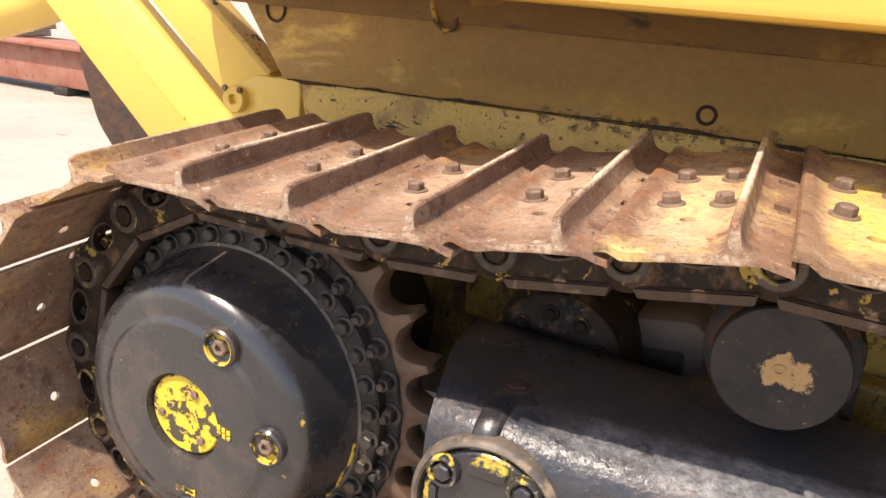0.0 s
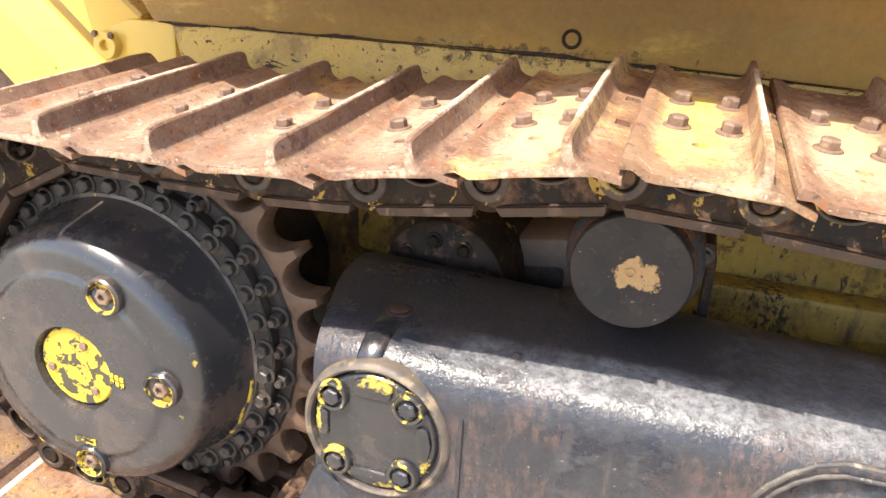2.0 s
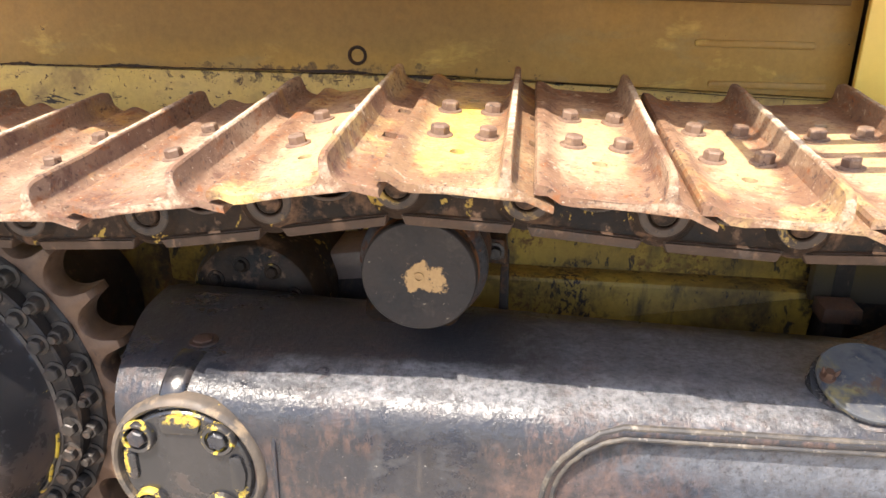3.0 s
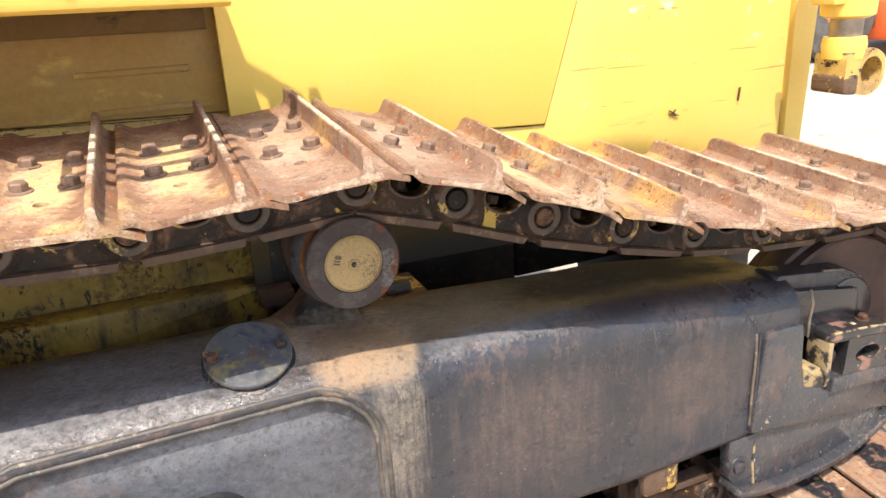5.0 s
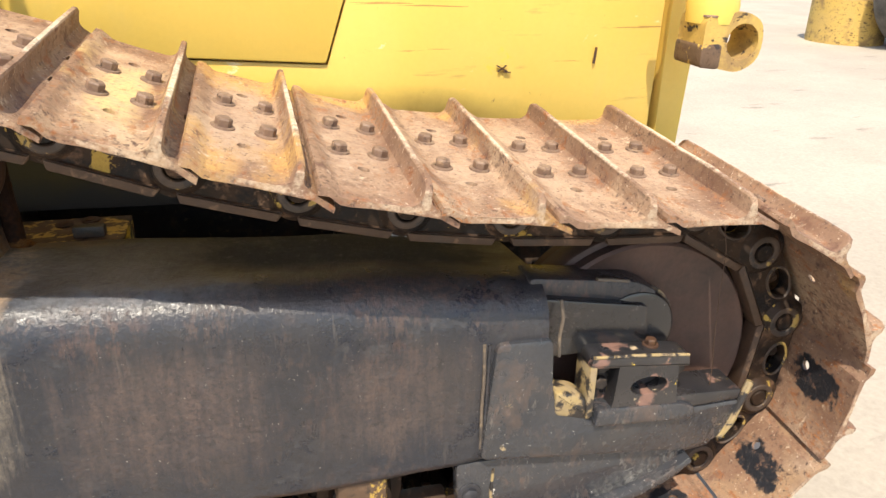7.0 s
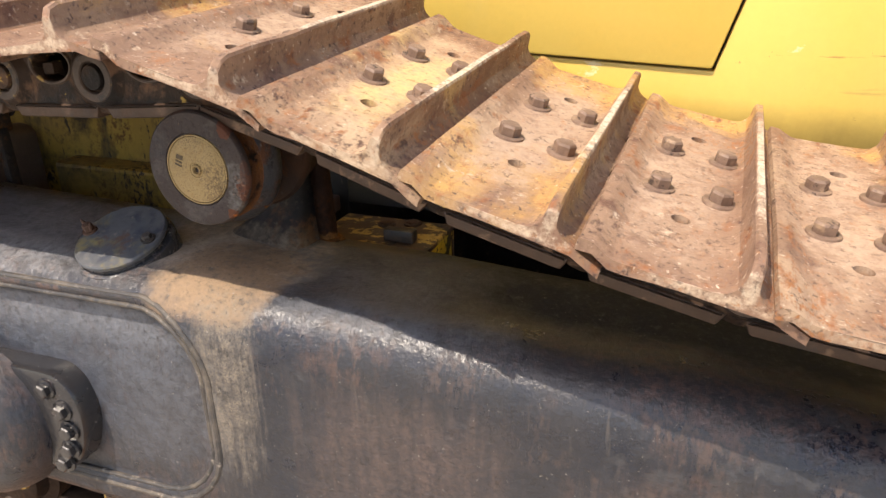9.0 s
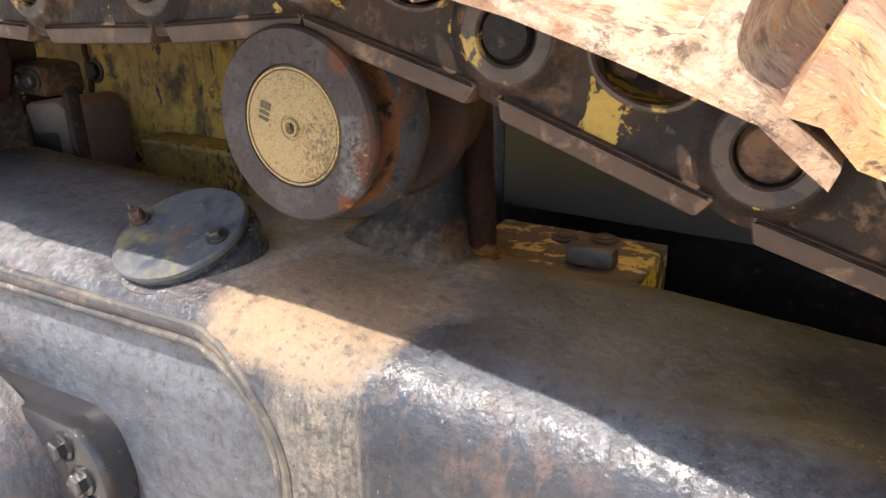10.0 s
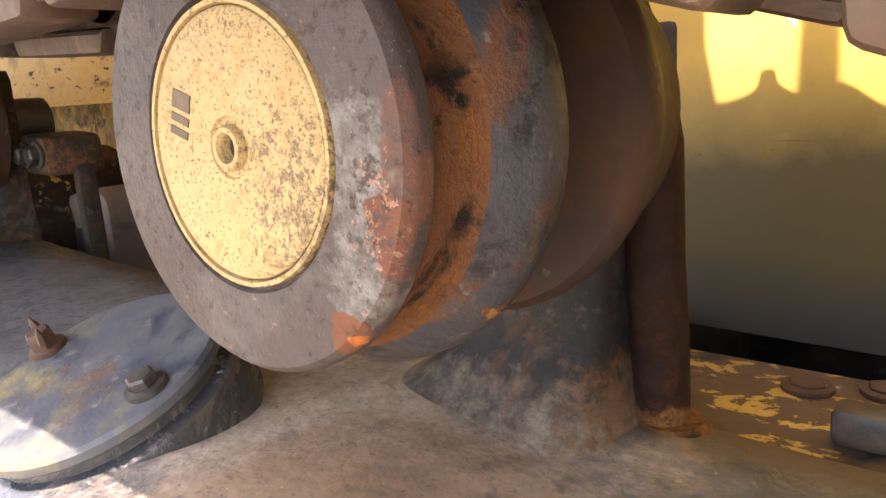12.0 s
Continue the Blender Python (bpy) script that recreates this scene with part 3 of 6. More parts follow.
# strip colour: brown grime, darkened for the shade below the fender
M_YBROWN = worn("brown_shaded_yellow_strip", (0.20, 0.112, 0.030), (0.15, 0.085, 0.028), 3, (0.6, 0.8), 0.0, 0.15, 60,
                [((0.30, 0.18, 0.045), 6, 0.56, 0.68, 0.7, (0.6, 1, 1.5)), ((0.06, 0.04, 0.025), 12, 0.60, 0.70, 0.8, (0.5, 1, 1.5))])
M_ROLLER_PLAIN = worn("dark_grey_roller_end", (0.020, 0.018, 0.018), (0.034, 0.026, 0.023), 9, (0.5, 0.7), 0.0, 0.35, 120, [((0.050, 0.040, 0.034), 20, 0.55, 0.68, 0.7, ONE), ((0.016, 0.015, 0.016), 12, 0.54, 0.66, 0.55, ONE), ((0.20, 0.16, 0.12), 90, 0.66, 0.70, 0.8, ONE)], spec=0.25,
                      zones=[((0.36, 0.225, 0.105), (0.116, 1.17, 0.926), (0.098, 0.05, 0.066), 0.72, 14.5, 0.05, 0.8), ((0.028, 0.026, 0.027), (0.112, 1.17, 0.945), (0.016, 0.05, 0.05), 0.9, 30.0, 0.05, 0.6), ((0.028, 0.026, 0.027), (0.145, 1.17, 0.915), (0.07, 0.05, 0.016), 1.1, 34.0, 0.05, 0.6)])
M_RUST = worn("red_brown_rust", (0.085, 0.040, 0.022), (0.050, 0.027, 0.020), 12, (0.55, 0.8), 0.1, 0.35, 120,
              [((0.19, 0.085, 0.022), 13, 0.58, 0.68, 0.9, ONE), ((0.024, 0.019, 0.018), 9, 0.54, 0.64, 0.7, ONE), ((0.30, 0.13, 0.03), 22, 0.66, 0.70, 0.9, ONE)])
M_IDLER = worn("brown_idler_steel", (0.092, 0.052, 0.042), (0.066, 0.042, 0.036), 7, (0.45, 0.65), 0.2, 0.12, 90,
               [((0.035, 0.028, 0.026), 6, 0.54, 0.72, 0.6, ONE)])
M_GROUND = worn("sunlit_concrete", (0.35, 0.308, 0.252), (0.43, 0.378, 0.310), 0.7, (0.8, 0.95), 0.0, 0.2, 40,
                [((0.36, 0.31, 0.25), 1.3, 0.56, 0.75, 0.9, ONE), ((0.24, 0.21, 0.175), 3, 0.63, 0.70, 0.9, (0.5, 1.6, 1))])
M_REDRUST = worn("faded_red_painted_steel", (0.30, 0.10, 0.06), (0.36, 0.17, 0.12), 3, (0.6, 0.8), 0.0, 0.2, 60,
                 [((0.12, 0.07, 0.05), 8, 0.58, 0.7, 0.8, ONE)])
M_ORANGE = worn("orange_machine_paint", (0.75, 0.13, 0.03), (0.68, 0.15, 0.05), 3, (0.4, 0.6), 0.0, 0.05, 40)
M_TYRE = worn("grey_dusty_rubber", (0.05, 0.048, 0.045), (0.12, 0.11, 0.10), 6, (0.7, 0.9), 0.0, 0.2, 60)
M_CHROME = worn("scuffed_rod_steel", (0.35, 0.30, 0.24), (0.2, 0.15, 0.11), 10, (0.3, 0.5), 0.6, 0.1, 90)
M_INK = worn("dark_stamped_ink", (0.05, 0.035, 0.02), (0.10, 0.07, 0.04), 60, (0.7, 0.8))
M_PALE = worn("pale_plank_dust", (0.45, 0.40, 0.33), (0.32, 0.27, 0.22), 4, (0.7, 0.9), 0.0, 0.2, 50)


# ---- mesh helpers ----
def finish(ob, smooth=35):
    for p in ob.data.polygons:
        p.use_smooth = True
    ob.data.set_sharp_from_angle(angle=radians(smooth))
    return ob


def part(name, bm, material, parent=None, label="", smooth=35):
    bmesh.ops.recalc_face_normals(bm, faces=bm.faces)
    me = bpy.data.meshes.new(name)
    bm.to_mesh(me)
    bm.free()
    me.materials.append(material)
    ob = finish(new(name, me), smooth)
    if parent:
        ob.parent = parent
    return tagged(ob, label)


def thing(name, label, category, group="", kind=""):
    return tagged(new(name), label, category, group, kind)


def bm_new():
    return bmesh.new()


def box(bm, x0, x1, y0, y1, z0, z1, bevel=0.004, turn=None):
    m = Matrix.Translation(((x0 + x1) / 2, (y0 + y1) / 2, (z0 + z1) / 2))
    if turn:
        m = m @ turn
    r = bmesh.ops.create_cube(bm, size=1, matrix=m @ Matrix.Diagonal((x1 - x0, y1 - y0, z1 - z0, 1)))
    if bevel:
        edges = {e for v in r["verts"] for e in v.link_edges}
        bmesh.ops.bevel(bm, geom=list(edges), offset=bevel, segments=2, affect="EDGES", profile=0.5)
    return bm


def lathe(bm, profile, m=None, segs=48, wobble=0.0):
    """Turns (radius, y) pairs about the y axis."""
    m = m or Matrix()
    rings = []
    for r, y in profile:
        if r < 1e-6:
            rings.append([bm.verts.new(m @ Vector((0, y, 0)))])
        else:
            rings.append([bm.verts.new(m @ Vector((r * (1 + wobble * math.sin(5 * a + 9 * y)) * math.cos(a), y, r * math.sin(a))))
                          for a in (2 * math.pi * i / segs for i in range(segs))])
    for a, b in zip(rings, rings[1:]):
        for i in range(segs):
            j = (i + 1) % segs
            if len(a) == 1 and len(b) == 1:
                continue
            if len(a) == 1:
                bm.faces.new((a[0], b[i], b[j]))
            elif len(b) == 1:
                bm.faces.new((a[i], b[0], a[j]))
            else:
                bm.faces.new((a[i], b[i], b[j], a[j]))
    return bm


def hexbolt(bm, m, r=0.016, h=0.016, washer=True, segs=6, turn=0.3):
    """A bolt head that stands out along -y of m."""
    if washer:
        lathe(bm, [(0, 0.001), (r * 1.45, 0.001), (r * 1.5, -0.001), (r * 1.45, -0.004), (r, -0.005)], m, 20)
    mm = m @ Matrix.Rotation(turn, 4, "Y")
    lathe(bm, [(r * 1.02, 0), (r * 1.05, -0.004), (r * 1.05, -h * 0.85), (r * 0.88, -h), (r * 0.4, -h * 1.02), (0, -h * 1.02)], mm, segs)
    return bm


def prism(bm, outline, y0, y1, bevel=0.004, m=None):
    """Extrudes an (x, z) outline from y0 to y1 with bevelled edges."""
    m = m or Matrix()
    a = [bm.verts.new(m @ Vector((x, y0, z))) for x, z in outline]
    b = [bm.verts.new(m @ Vector((x, y1, z))) for x, z in outline]
    fa, fb = bm.faces.new(a), bm.faces.new(b[::-1])
    n = len(outline)
    side = [bm.faces.new((a[i], b[i], b[(i + 1) % n], a[(i + 1) % n])) for i in range(n)]
    bmesh.ops.recalc_face_normals(bm, faces=[fa, fb, *side])
    if bevel:
        edges = {e for f in (fa, fb) for e in f.edges}
        bmesh.ops.bevel(bm, geom=list(edges), offset=bevel, segments=2, affect="EDGES", profile=0.5)
    return bm


def round_poly(points, r, steps=4):
    """Rounds the corners of an outline."""
    out = []
    n = len(points)
    for i, p in enumerate(points):
        p, a, b = Vector(p), Vector(points[i - 1]), Vector(points[(i + 1) % n])
        da, db = a - p, b - p
        k = min(r, da.length * 0.45, db.length * 0.45)
        s, e = p + da.normalized() * k, p + db.normalized() * k
        for j in range(steps + 1):
            u = j / steps
            out.append(tuple((1 - u) ** 2 * s + 2 * u * (1 - u) * p + u * u * e))
    return out


def ring_plate(bm, outline, holes_at, rx, rz, y0, y1, segs=28, m=None):
    """A plate of the (x, z) outline, star-shaped about the hole, with an elliptic hole through it."""
    m = m or Matrix()
    cx, cz = holes_at
    pts = [Vector(p) for p in outline]

    def edge(a):
        d = Vector((math.cos(a), math.sin(a)))
        best = None
        for i, p in enumerate(pts):
            q = pts[(i + 1) % len(pts)]
            e, w = q - p, p - Vector((cx, cz))
            den = d.x * e.y - d.y * e.x
            if abs(den) < 1e-9:
                continue
            t, u = (w.x * e.y - w.y * e.x) / den, (w.x * d.y - w.y * d.x) / den
            if t > 0 and -1e-6 <= u <= 1 + 1e-6 and (best is None or t > best):
                best = t
        return best or rx * 1.3

    angles = sorted({round(2 * math.pi * i / segs, 5) for i in range(segs)} | {round(math.atan2(p.y - cz, p.x - cx) % (2 * math.pi), 5) for p in pts})
    loops = []
    for y in (y0, y1):
        outer, inner = [], []
        for a in angles:
            t = edge(a)
            outer.append(bm.verts.new(m @ Vector((cx + t * math.cos(a), y, cz + t * math.sin(a)))))
            inner.append(bm.verts.new(m @ Vector((cx + rx * math.cos(a), y, cz + rz * math.sin(a)))))
        loops.append((outer, inner))
    n = len(angles)
    (o0, i0), (o1, i1) = loops
    for k in range(n):
        j = (k + 1) % n
        for quad in ((o0[k], o0[j], i0[j], i0[k]), (o1[k], i1[k], i1[j], o1[j]), (o0[k], o1[k], o1[j], o0[j]), (i0[k], i0[j], i1[j], i1[k])):
            bm.faces.new(quad)
    return bm


def tube(bm, path, r, segs=10, m=None):
    """A round bar along a list of points."""
    m = m or Matrix()
    pts = [Vector(p) for p in path]
    rings = []
    for i, p in enumerate(pts):
        d = (pts[min(i + 1, len(pts) - 1)] - pts[max(i - 1, 0)]).normalized()
        u = d.orthogonal().normalized() if abs(d.y) > 0.9 else d.cross(Vector((0, 1, 0))).normalized()
        v = d.cross(u)
        rings.append([bm.verts.new(m @ (p + r * (math.cos(a) * u + math.sin(a) * v))) for a in (2 * math.pi * k / segs for k in range(segs))])
    for a, b in zip(rings, rings[1:]):
        for k in range(segs):
            bm.faces.new((a[k], a[(k + 1) % segs], b[(k + 1) % segs], b[k]))
    bm.faces.new(rings[0])
    bm.faces.new(rings[-1][::-1])
    return bm


def at(x, y, z):
    return Matrix.Translation((x, y, z))


GROUND = -0.135
YC = 1.255                     # middle of the track
PITCH = 0.2265
SPROCKET = (-1.05, 0.545)
IDLER = (2.6, 0.39)

# ---- ground ----
bm = bm_new()
bmesh.ops.create_grid(bm, x_segments=2, y_segments=2, size=400, matrix=at(0, 0, GROUND))
ground = tagged(part("ground", bm, M_GROUND), "sunlit pale dusty concrete yard with dark scuffs", "ground", kind="structure")


# ---- track chain path ----
def lip_nodes():
    """The ends of the shoe lips along the upper run, back to front (x, z)."""
    return [(-1.085, 1.086), (-0.848, 1.078), (-0.608, 1.075), (-0.372, 1.091), (-0.146, 1.126), (0.083, 1.163), (0.318, 1.146), (0.547, 1.126),
            (0.768, 1.117), (0.976, 1.126), (1.189, 1.142), (1.421, 1.065), (1.632, 0.987), (1.843, 0.929), (2.055, 0.88), (2.274, 0.853), (2.494, 0.837), (2.716, 0.830)]


def pins():
    lips = [Vector(p) for p in lip_nodes()]
    top = []
    for i, q in enumerate(lips):
        d = (q - lips[max(i - 1, 0)] if i else lips[1] - lips[0]).normalized()
        n = Vector((-d.y, d.x))
        top.append(q - 0.03 * d - 0.055 * n)
    # round the idler, clockwise
    c, r = Vector(IDLER), 0.392
    step = 2 * math.asin(PITCH / 2 / r)
    a = math.atan2(top[-1].y - c.y, top[-1].x - c.x)
    front = []
    while a - step > math.radians(-88):
        a -= step
        front.append(c + r * Vector((math.cos(a), math.sin(a))))
    # round the sprocket, counter-clockwise from the top
    c, r = Vector(SPROCKET), 0.473
    step = 2 * math.asin(PITCH / 2 / r)
    a = math.atan2(top[0].y - c.y, top[0].x - c.x)
    back = []
    while a + step < math.radians(262):
        a += step
        back.append(c + r * Vector((math.cos(a), math.sin(a))))
    # the lower run on the ground
    low = IDLER[1] - 0.392
    way = [front[-1], Vector((2.35, low)), Vector((-0.1, low)), back[-1]]
    total = sum((b - a).length for a, b in zip(way, way[1:]))
    count = round(total / PITCH)
    under = []
    for k in range(1, count):
        s = total * k / count
        for a_, b_ in zip(way, way[1:]):
            if s <= (b_ - a_).length:
                under.append(a_ + (b_ - a_).normalized() * s)
                break
            s -= (b_ - a_).length
    return top + front + under + back[::-1]


# ---- track shoes ----
TOP = [(-0.027, 0.026), (-0.024, 0.0325), (-0.012, 0.032), (-0.008, 0.0305), (0.010, 0.0205), (0.016, 0.0190), (0.022, 0.0185), (0.06, 0.0190), (0.09, 0.0195), (0.120, 0.0202),
       (0.130, 0.0212), (0.138, 0.0240), (0.1445, 0.030), (0.1475, 0.040), (0.1495, 0.064), (0.152, 0.068), (0.160, 0.068), (0.1625, 0.064), (0.1645, 0.040), (0.1675, 0.031),
       (0.173, 0.025), (0.180, 0.0215), (0.188, 0.0185), (0.212, 0.0095), (0.2265, 0.003)]
LOW = [(0.2265, -0.007), (0.212, -0.002), (0.188, 0.007), (0.12, 0.0085), (0.09, 0.0085), (0.06, 0.0075), (0.03, 0.005), (0.012, 0.006), (-0.008, 0.018), (-0.027, 0.017)]
SHIFT = Vector((0.03, 0, 0.055))      # from the first pin to the end of the lip before


def shoe_mesh(seed, look_):
    rnd = random.Random(seed)
    bm = bm_new()
    half = 0.33
    ys = [-half, -half + 0.006, -half + 0.02, -0.25, -0.183, -0.153, -0.094, -0.066, 0.0, 0.066, 0.094, 0.153, 0.183, 0.25, half - 0.02, half - 0.006, half]
    prof = TOP + LOW
    nt = len(TOP)
    rings = []
    for j, y in enumerate(ys):
        e = half - abs(y)
        ring = []
        for i, (s, n) in enumerate(prof):
            if look_ is M_SHOE_PITCH and s > 0.22:
                s, n = s + 0.012, n - 0.003
            if i < nt and n > 0.032 and 0.14 < s < 0.175:
                n = 0.03 + (n - 0.03) * (0.55 if e < 0.003 else 0.85 if e < 0.01 else 0.97 if e < 0.03 else 1.0)
                n += 0.004 * noise.noise(Vector((y * 9, seed, 0))) + 0.004 * noise.noise(Vector((y * 2, seed * 1.7, 3)))
            s += 0.0010 * noise.noise(Vector((s * 20, y * 12, seed)))
            n += 0.0008 * noise.noise(Vector((s * 25, y * 10, seed + 7)))
            yy = y + (0.003 * noise.noise(Vector((s * 40, seed * 3, y))) if e < 0.01 else 0)
            ring.append(bm.verts.new((s + SHIFT.x, yy, n + SHIFT.z)))
        rings.append(ring)
    np_ = len(prof)
    hole_j = [j for j in range(len(ys) - 1) if abs(abs((ys[j] + ys[j + 1]) / 2) - 0.168) < 0.001]
    slot_j = [j for j in range(len(ys) - 1) if abs(abs((ys[j] + ys[j + 1]) / 2) - 0.08) < 0.001]
    hi_t, hi_b = 7, nt + 4
    sl_t, sl_b = 22, nt + 1
    for j in range(len(ys) - 1):
        for i in range(np_):
            k = (i + 1) % np_
            if j in hole_j and i in (hi_t, hi_b) or j in slot_j and i in (sl_t, sl_b):
                continue
            bm.faces.new((rings[j][i], rings[j][k], rings[j + 1][k], rings[j + 1][i]))
    bm.faces.new(rings[0])
    bm.faces.new(rings[-1][::-1])
    for j in slot_j:
        hi = [rings[j][sl_t], rings[j][sl_t + 1], rings[j + 1][sl_t + 1], rings[j + 1][sl_t]]
        lo = [rings[j][sl_b + 1], rings[j][sl_b], rings[j + 1][sl_b], rings[j + 1][sl_b + 1]]
        for q in range(4):
            bm.faces.new((hi[q], hi[(q + 1) % 4], lo[(q + 1) % 4], lo[q]))
    for j in hole_j:
        cy = (ys[j] + ys[j + 1]) / 2
        walls = []
        for i in (hi_t, hi_b):
            k = i + 1
            sq = [rings[j][i], rings[j][k], rings[j + 1][k], rings[j + 1][i]]
            z = sum(v.co.z for v in sq) / 4
            cx = 0.075 + SHIFT.x
            circ = [bm.verts.new((cx + 0.0125 * math.cos(a), cy + 0.0125 * math.sin(a), z)) for a in (2 * math.pi * q / 16 for q in range(16))]
            sq_sorted = sorted(sq, key=lambda v: math.atan2(v.co.y - cy, v.co.x - cx) % (2 * math.pi))
            # corners stand at 45, 135, 225 and 315 degrees: circle points 2, 6, 10 and 14
            for q in range(4):
                corner = sq_sorted[q]
                c = 2 + 4 * q
                for d in (-2, -1, 0, 1):
                    bm.faces.new((corner, circ[(c + d) % 16], circ[(c + d + 1) % 16]))
                nxt = sq_sorted[(q + 1) % 4]
                bm.faces.new((corner, circ[(c + 2) % 16], nxt))
            walls.append(circ)
        for q in range(16):
            bm.faces.new((walls[0][q], walls[0][(q + 1) % 16], walls[1][(q + 1) % 16], walls[1][q]))
    bmesh.ops.recalc_face_normals(bm, faces=bm.faces)
    me = bpy.data.meshes.new("track_shoe")
    bm.to_mesh(me)
    bm.free()
    me.materials.append(look_)
    return me


def shared(name, bm, material):
    bmesh.ops.recalc_face_normals(bm, faces=bm.faces)
    me = bpy.data.meshes.new(name)
    bm.to_mesh(me)
    bm.free()
    me.materials.append(material)
    return me


def shoe_bolt_mesh():
    up = Matrix.Rotation(radians(-90), 4, "X")     # -y becomes +z
    return shared("bolt", hexbolt(bm_new(), up, 0.0155, 0.020, True), M_BOLT)


def link_mesh():
    """One side of a chain link: web with a nut window, outboard pin boss, rail, and the worn lips round window and boss."""
    bm = bm_new()
    up = [(-0.048, -0.02), (-0.044, 0.030), (-0.012, 0.050), (0.200, 0.050), (0.222, 0.020), (0.214, -0.030), (0.196, -0.062), (0.024, -0.062), (-0.018, -0.050)]
    ring_plate(bm, round_poly(up, 0.012, 3), (0.113, 0.019), 0.043, 0.027, -0.008, 0.028)
    lathe(bm, [(0, -0.016), (0.018, -0.017), (0.020, -0.013), (0.024, -0.013), (0.026, -0.019), (0.043, -0.020), (0.049, -0.016), (0.053, -0.011), (0.058, -0.0085), (0.064, -0.005), (0.064, 0.02)], Matrix(), 28, 0.006)
    lathe(bm, [(0, 0.004), (0.036, 0.004), (0.044, 0.008), (0.046, 0.016), (0.046, 0.045)], at(PITCH, 0, 0), 24)
    hexbolt(bm, at(0.095, 0.012, 0.022) @ Matrix.Rotation(radians(90), 4, "X"), 0.017, 0.020, False)
    web = shared("track_link", bm, M_LINK)
    bm = bm_new()
    prism(bm, round_poly([(0.004, -0.048), (0.207, -0.048), (0.198, -0.072), (0.016, -0.072)], 0.004, 2), -0.014, 0.036, 0.006)
    rail = shared("rail", bm, M_RAIL)
    bm = bm_new()
    lip = [[(0.113 + (0.043 + g) * math.cos(a) * (1 + 0.02 * math.sin(3 * a)), y, 0.019 + (0.027 + g) * math.sin(a)) for a in (2 * math.pi * k / 36 for k in range(36))]
           for g, y in ((0.001, 0.02), (0.000, -0.010), (0.002, -0.0125), (0.005, -0.0125), (0.008, -0.006))]
    rings = [[bm.verts.new(q) for q in ring] for ring in lip]
    for ra, rb in zip(rings, rings[1:]):
        for k in range(36):
            bm.faces.new((ra[k], ra[(k + 1) % 36], rb[(k + 1) % 36], rb[k]))
    lathe(bm, [(0.0255, -0.018), (0.028, -0.0212), (0.034, -0.0225), (0.040, -0.0215), (0.043, -0.0185)], Matrix(), 28)
    return web, rail, shared("worn_lip", bm, M_LFLAKE)


def pin_mesh():
    bm = bm_new()
    lathe(bm, [(0, -0.115), (0.020, -0.115), (0.022, -0.112), (0.022, 0.112), (0.020, 0.115), (0, 0.115)], None, 16)
    return shared("track_pin", bm, M_LINK)


track = thing("crawler_track", "rusty steel crawler track with tall grouser shoes", "crawler track")
SHOES = [[shoe_mesh(s, m) for s in (3, 11, 27, 42)] for m in (M_SHOE, M_SHOE_SAND, M_SHOE_PITCH, M_SHOE_OCHRE)]
BOLT, (LINK, RAIL, LIP), PIN = shoe_bolt_mesh(), link_mesh(), pin_mesh()
nodes = pins()
link_mirror = Matrix.Diagonal((1, -1, 1, 1))
rnd = random.Random(5)


def piece(name, mesh, parent, m):
    ob = new(name, mesh)
    ob.parent = parent
    ob.matrix_basis = m
    return finish(ob, 24 if name == "track_shoe" else 35)


for i, a in enumerate(nodes):
    b = nodes[(i + 1) % len(nodes)]
    d = b - a
    base = at(a.x, YC, a.y) @ Matrix.Rotation(-math.atan2(d.y, d.x), 4, "Y")
    # the shoes lean a little, their outer ends low
    lean = 0.066 if -0.6 < a.x < 0.9 and a.y > 0.8 else 0.054
    base_s = at(0, 0.925, a.y) @ Matrix.Rotation(lean, 4, "X") @ at(0, -0.925, -a.y) @ base
    jog = Matrix.Rotation(rnd.uniform(-0.012, 0.012), 4, "Y") @ at(0, rnd.uniform(-0.003, 0.003), 0)
    look_no = 2 if a.x > 2.0 and a.y < 0.55 else 3 if a.y > 0.8 and 0 < a.x < 0.15 else 1 if a.y > 0.8 and (-0.35 < a.x < 0.75 or 1.3 < a.x < 1.5) else 0
    shoe = piece("track_shoe", SHOES[look_no][i % 4], track, base_s @ jog)
    for s, y in ((0.037, -0.082), (0.118, -0.082), (0.037, 0.080), (0.118, 0.080)):
        nn = 0.0185 if s < 0.1 else 0.0205
        piece("bolt", BOLT, shoe, at(s + SHIFT.x, y, nn + SHIFT.z - 0.001) @ Matrix.Rotation(rnd.uniform(0, 1), 4, "Z"))
    for side in (1, -1):
        m = base @ at(0, -0.092 * side, 0) @ (link_mirror if side < 0 else Matrix())
        link = piece("track_link", LINK, track, m)
        piece("rail", RAIL, link, Matrix())
        if side > 0:
            piece("worn_lip", LIP, link, Matrix())
    piece("track_pin", PIN, track, base)


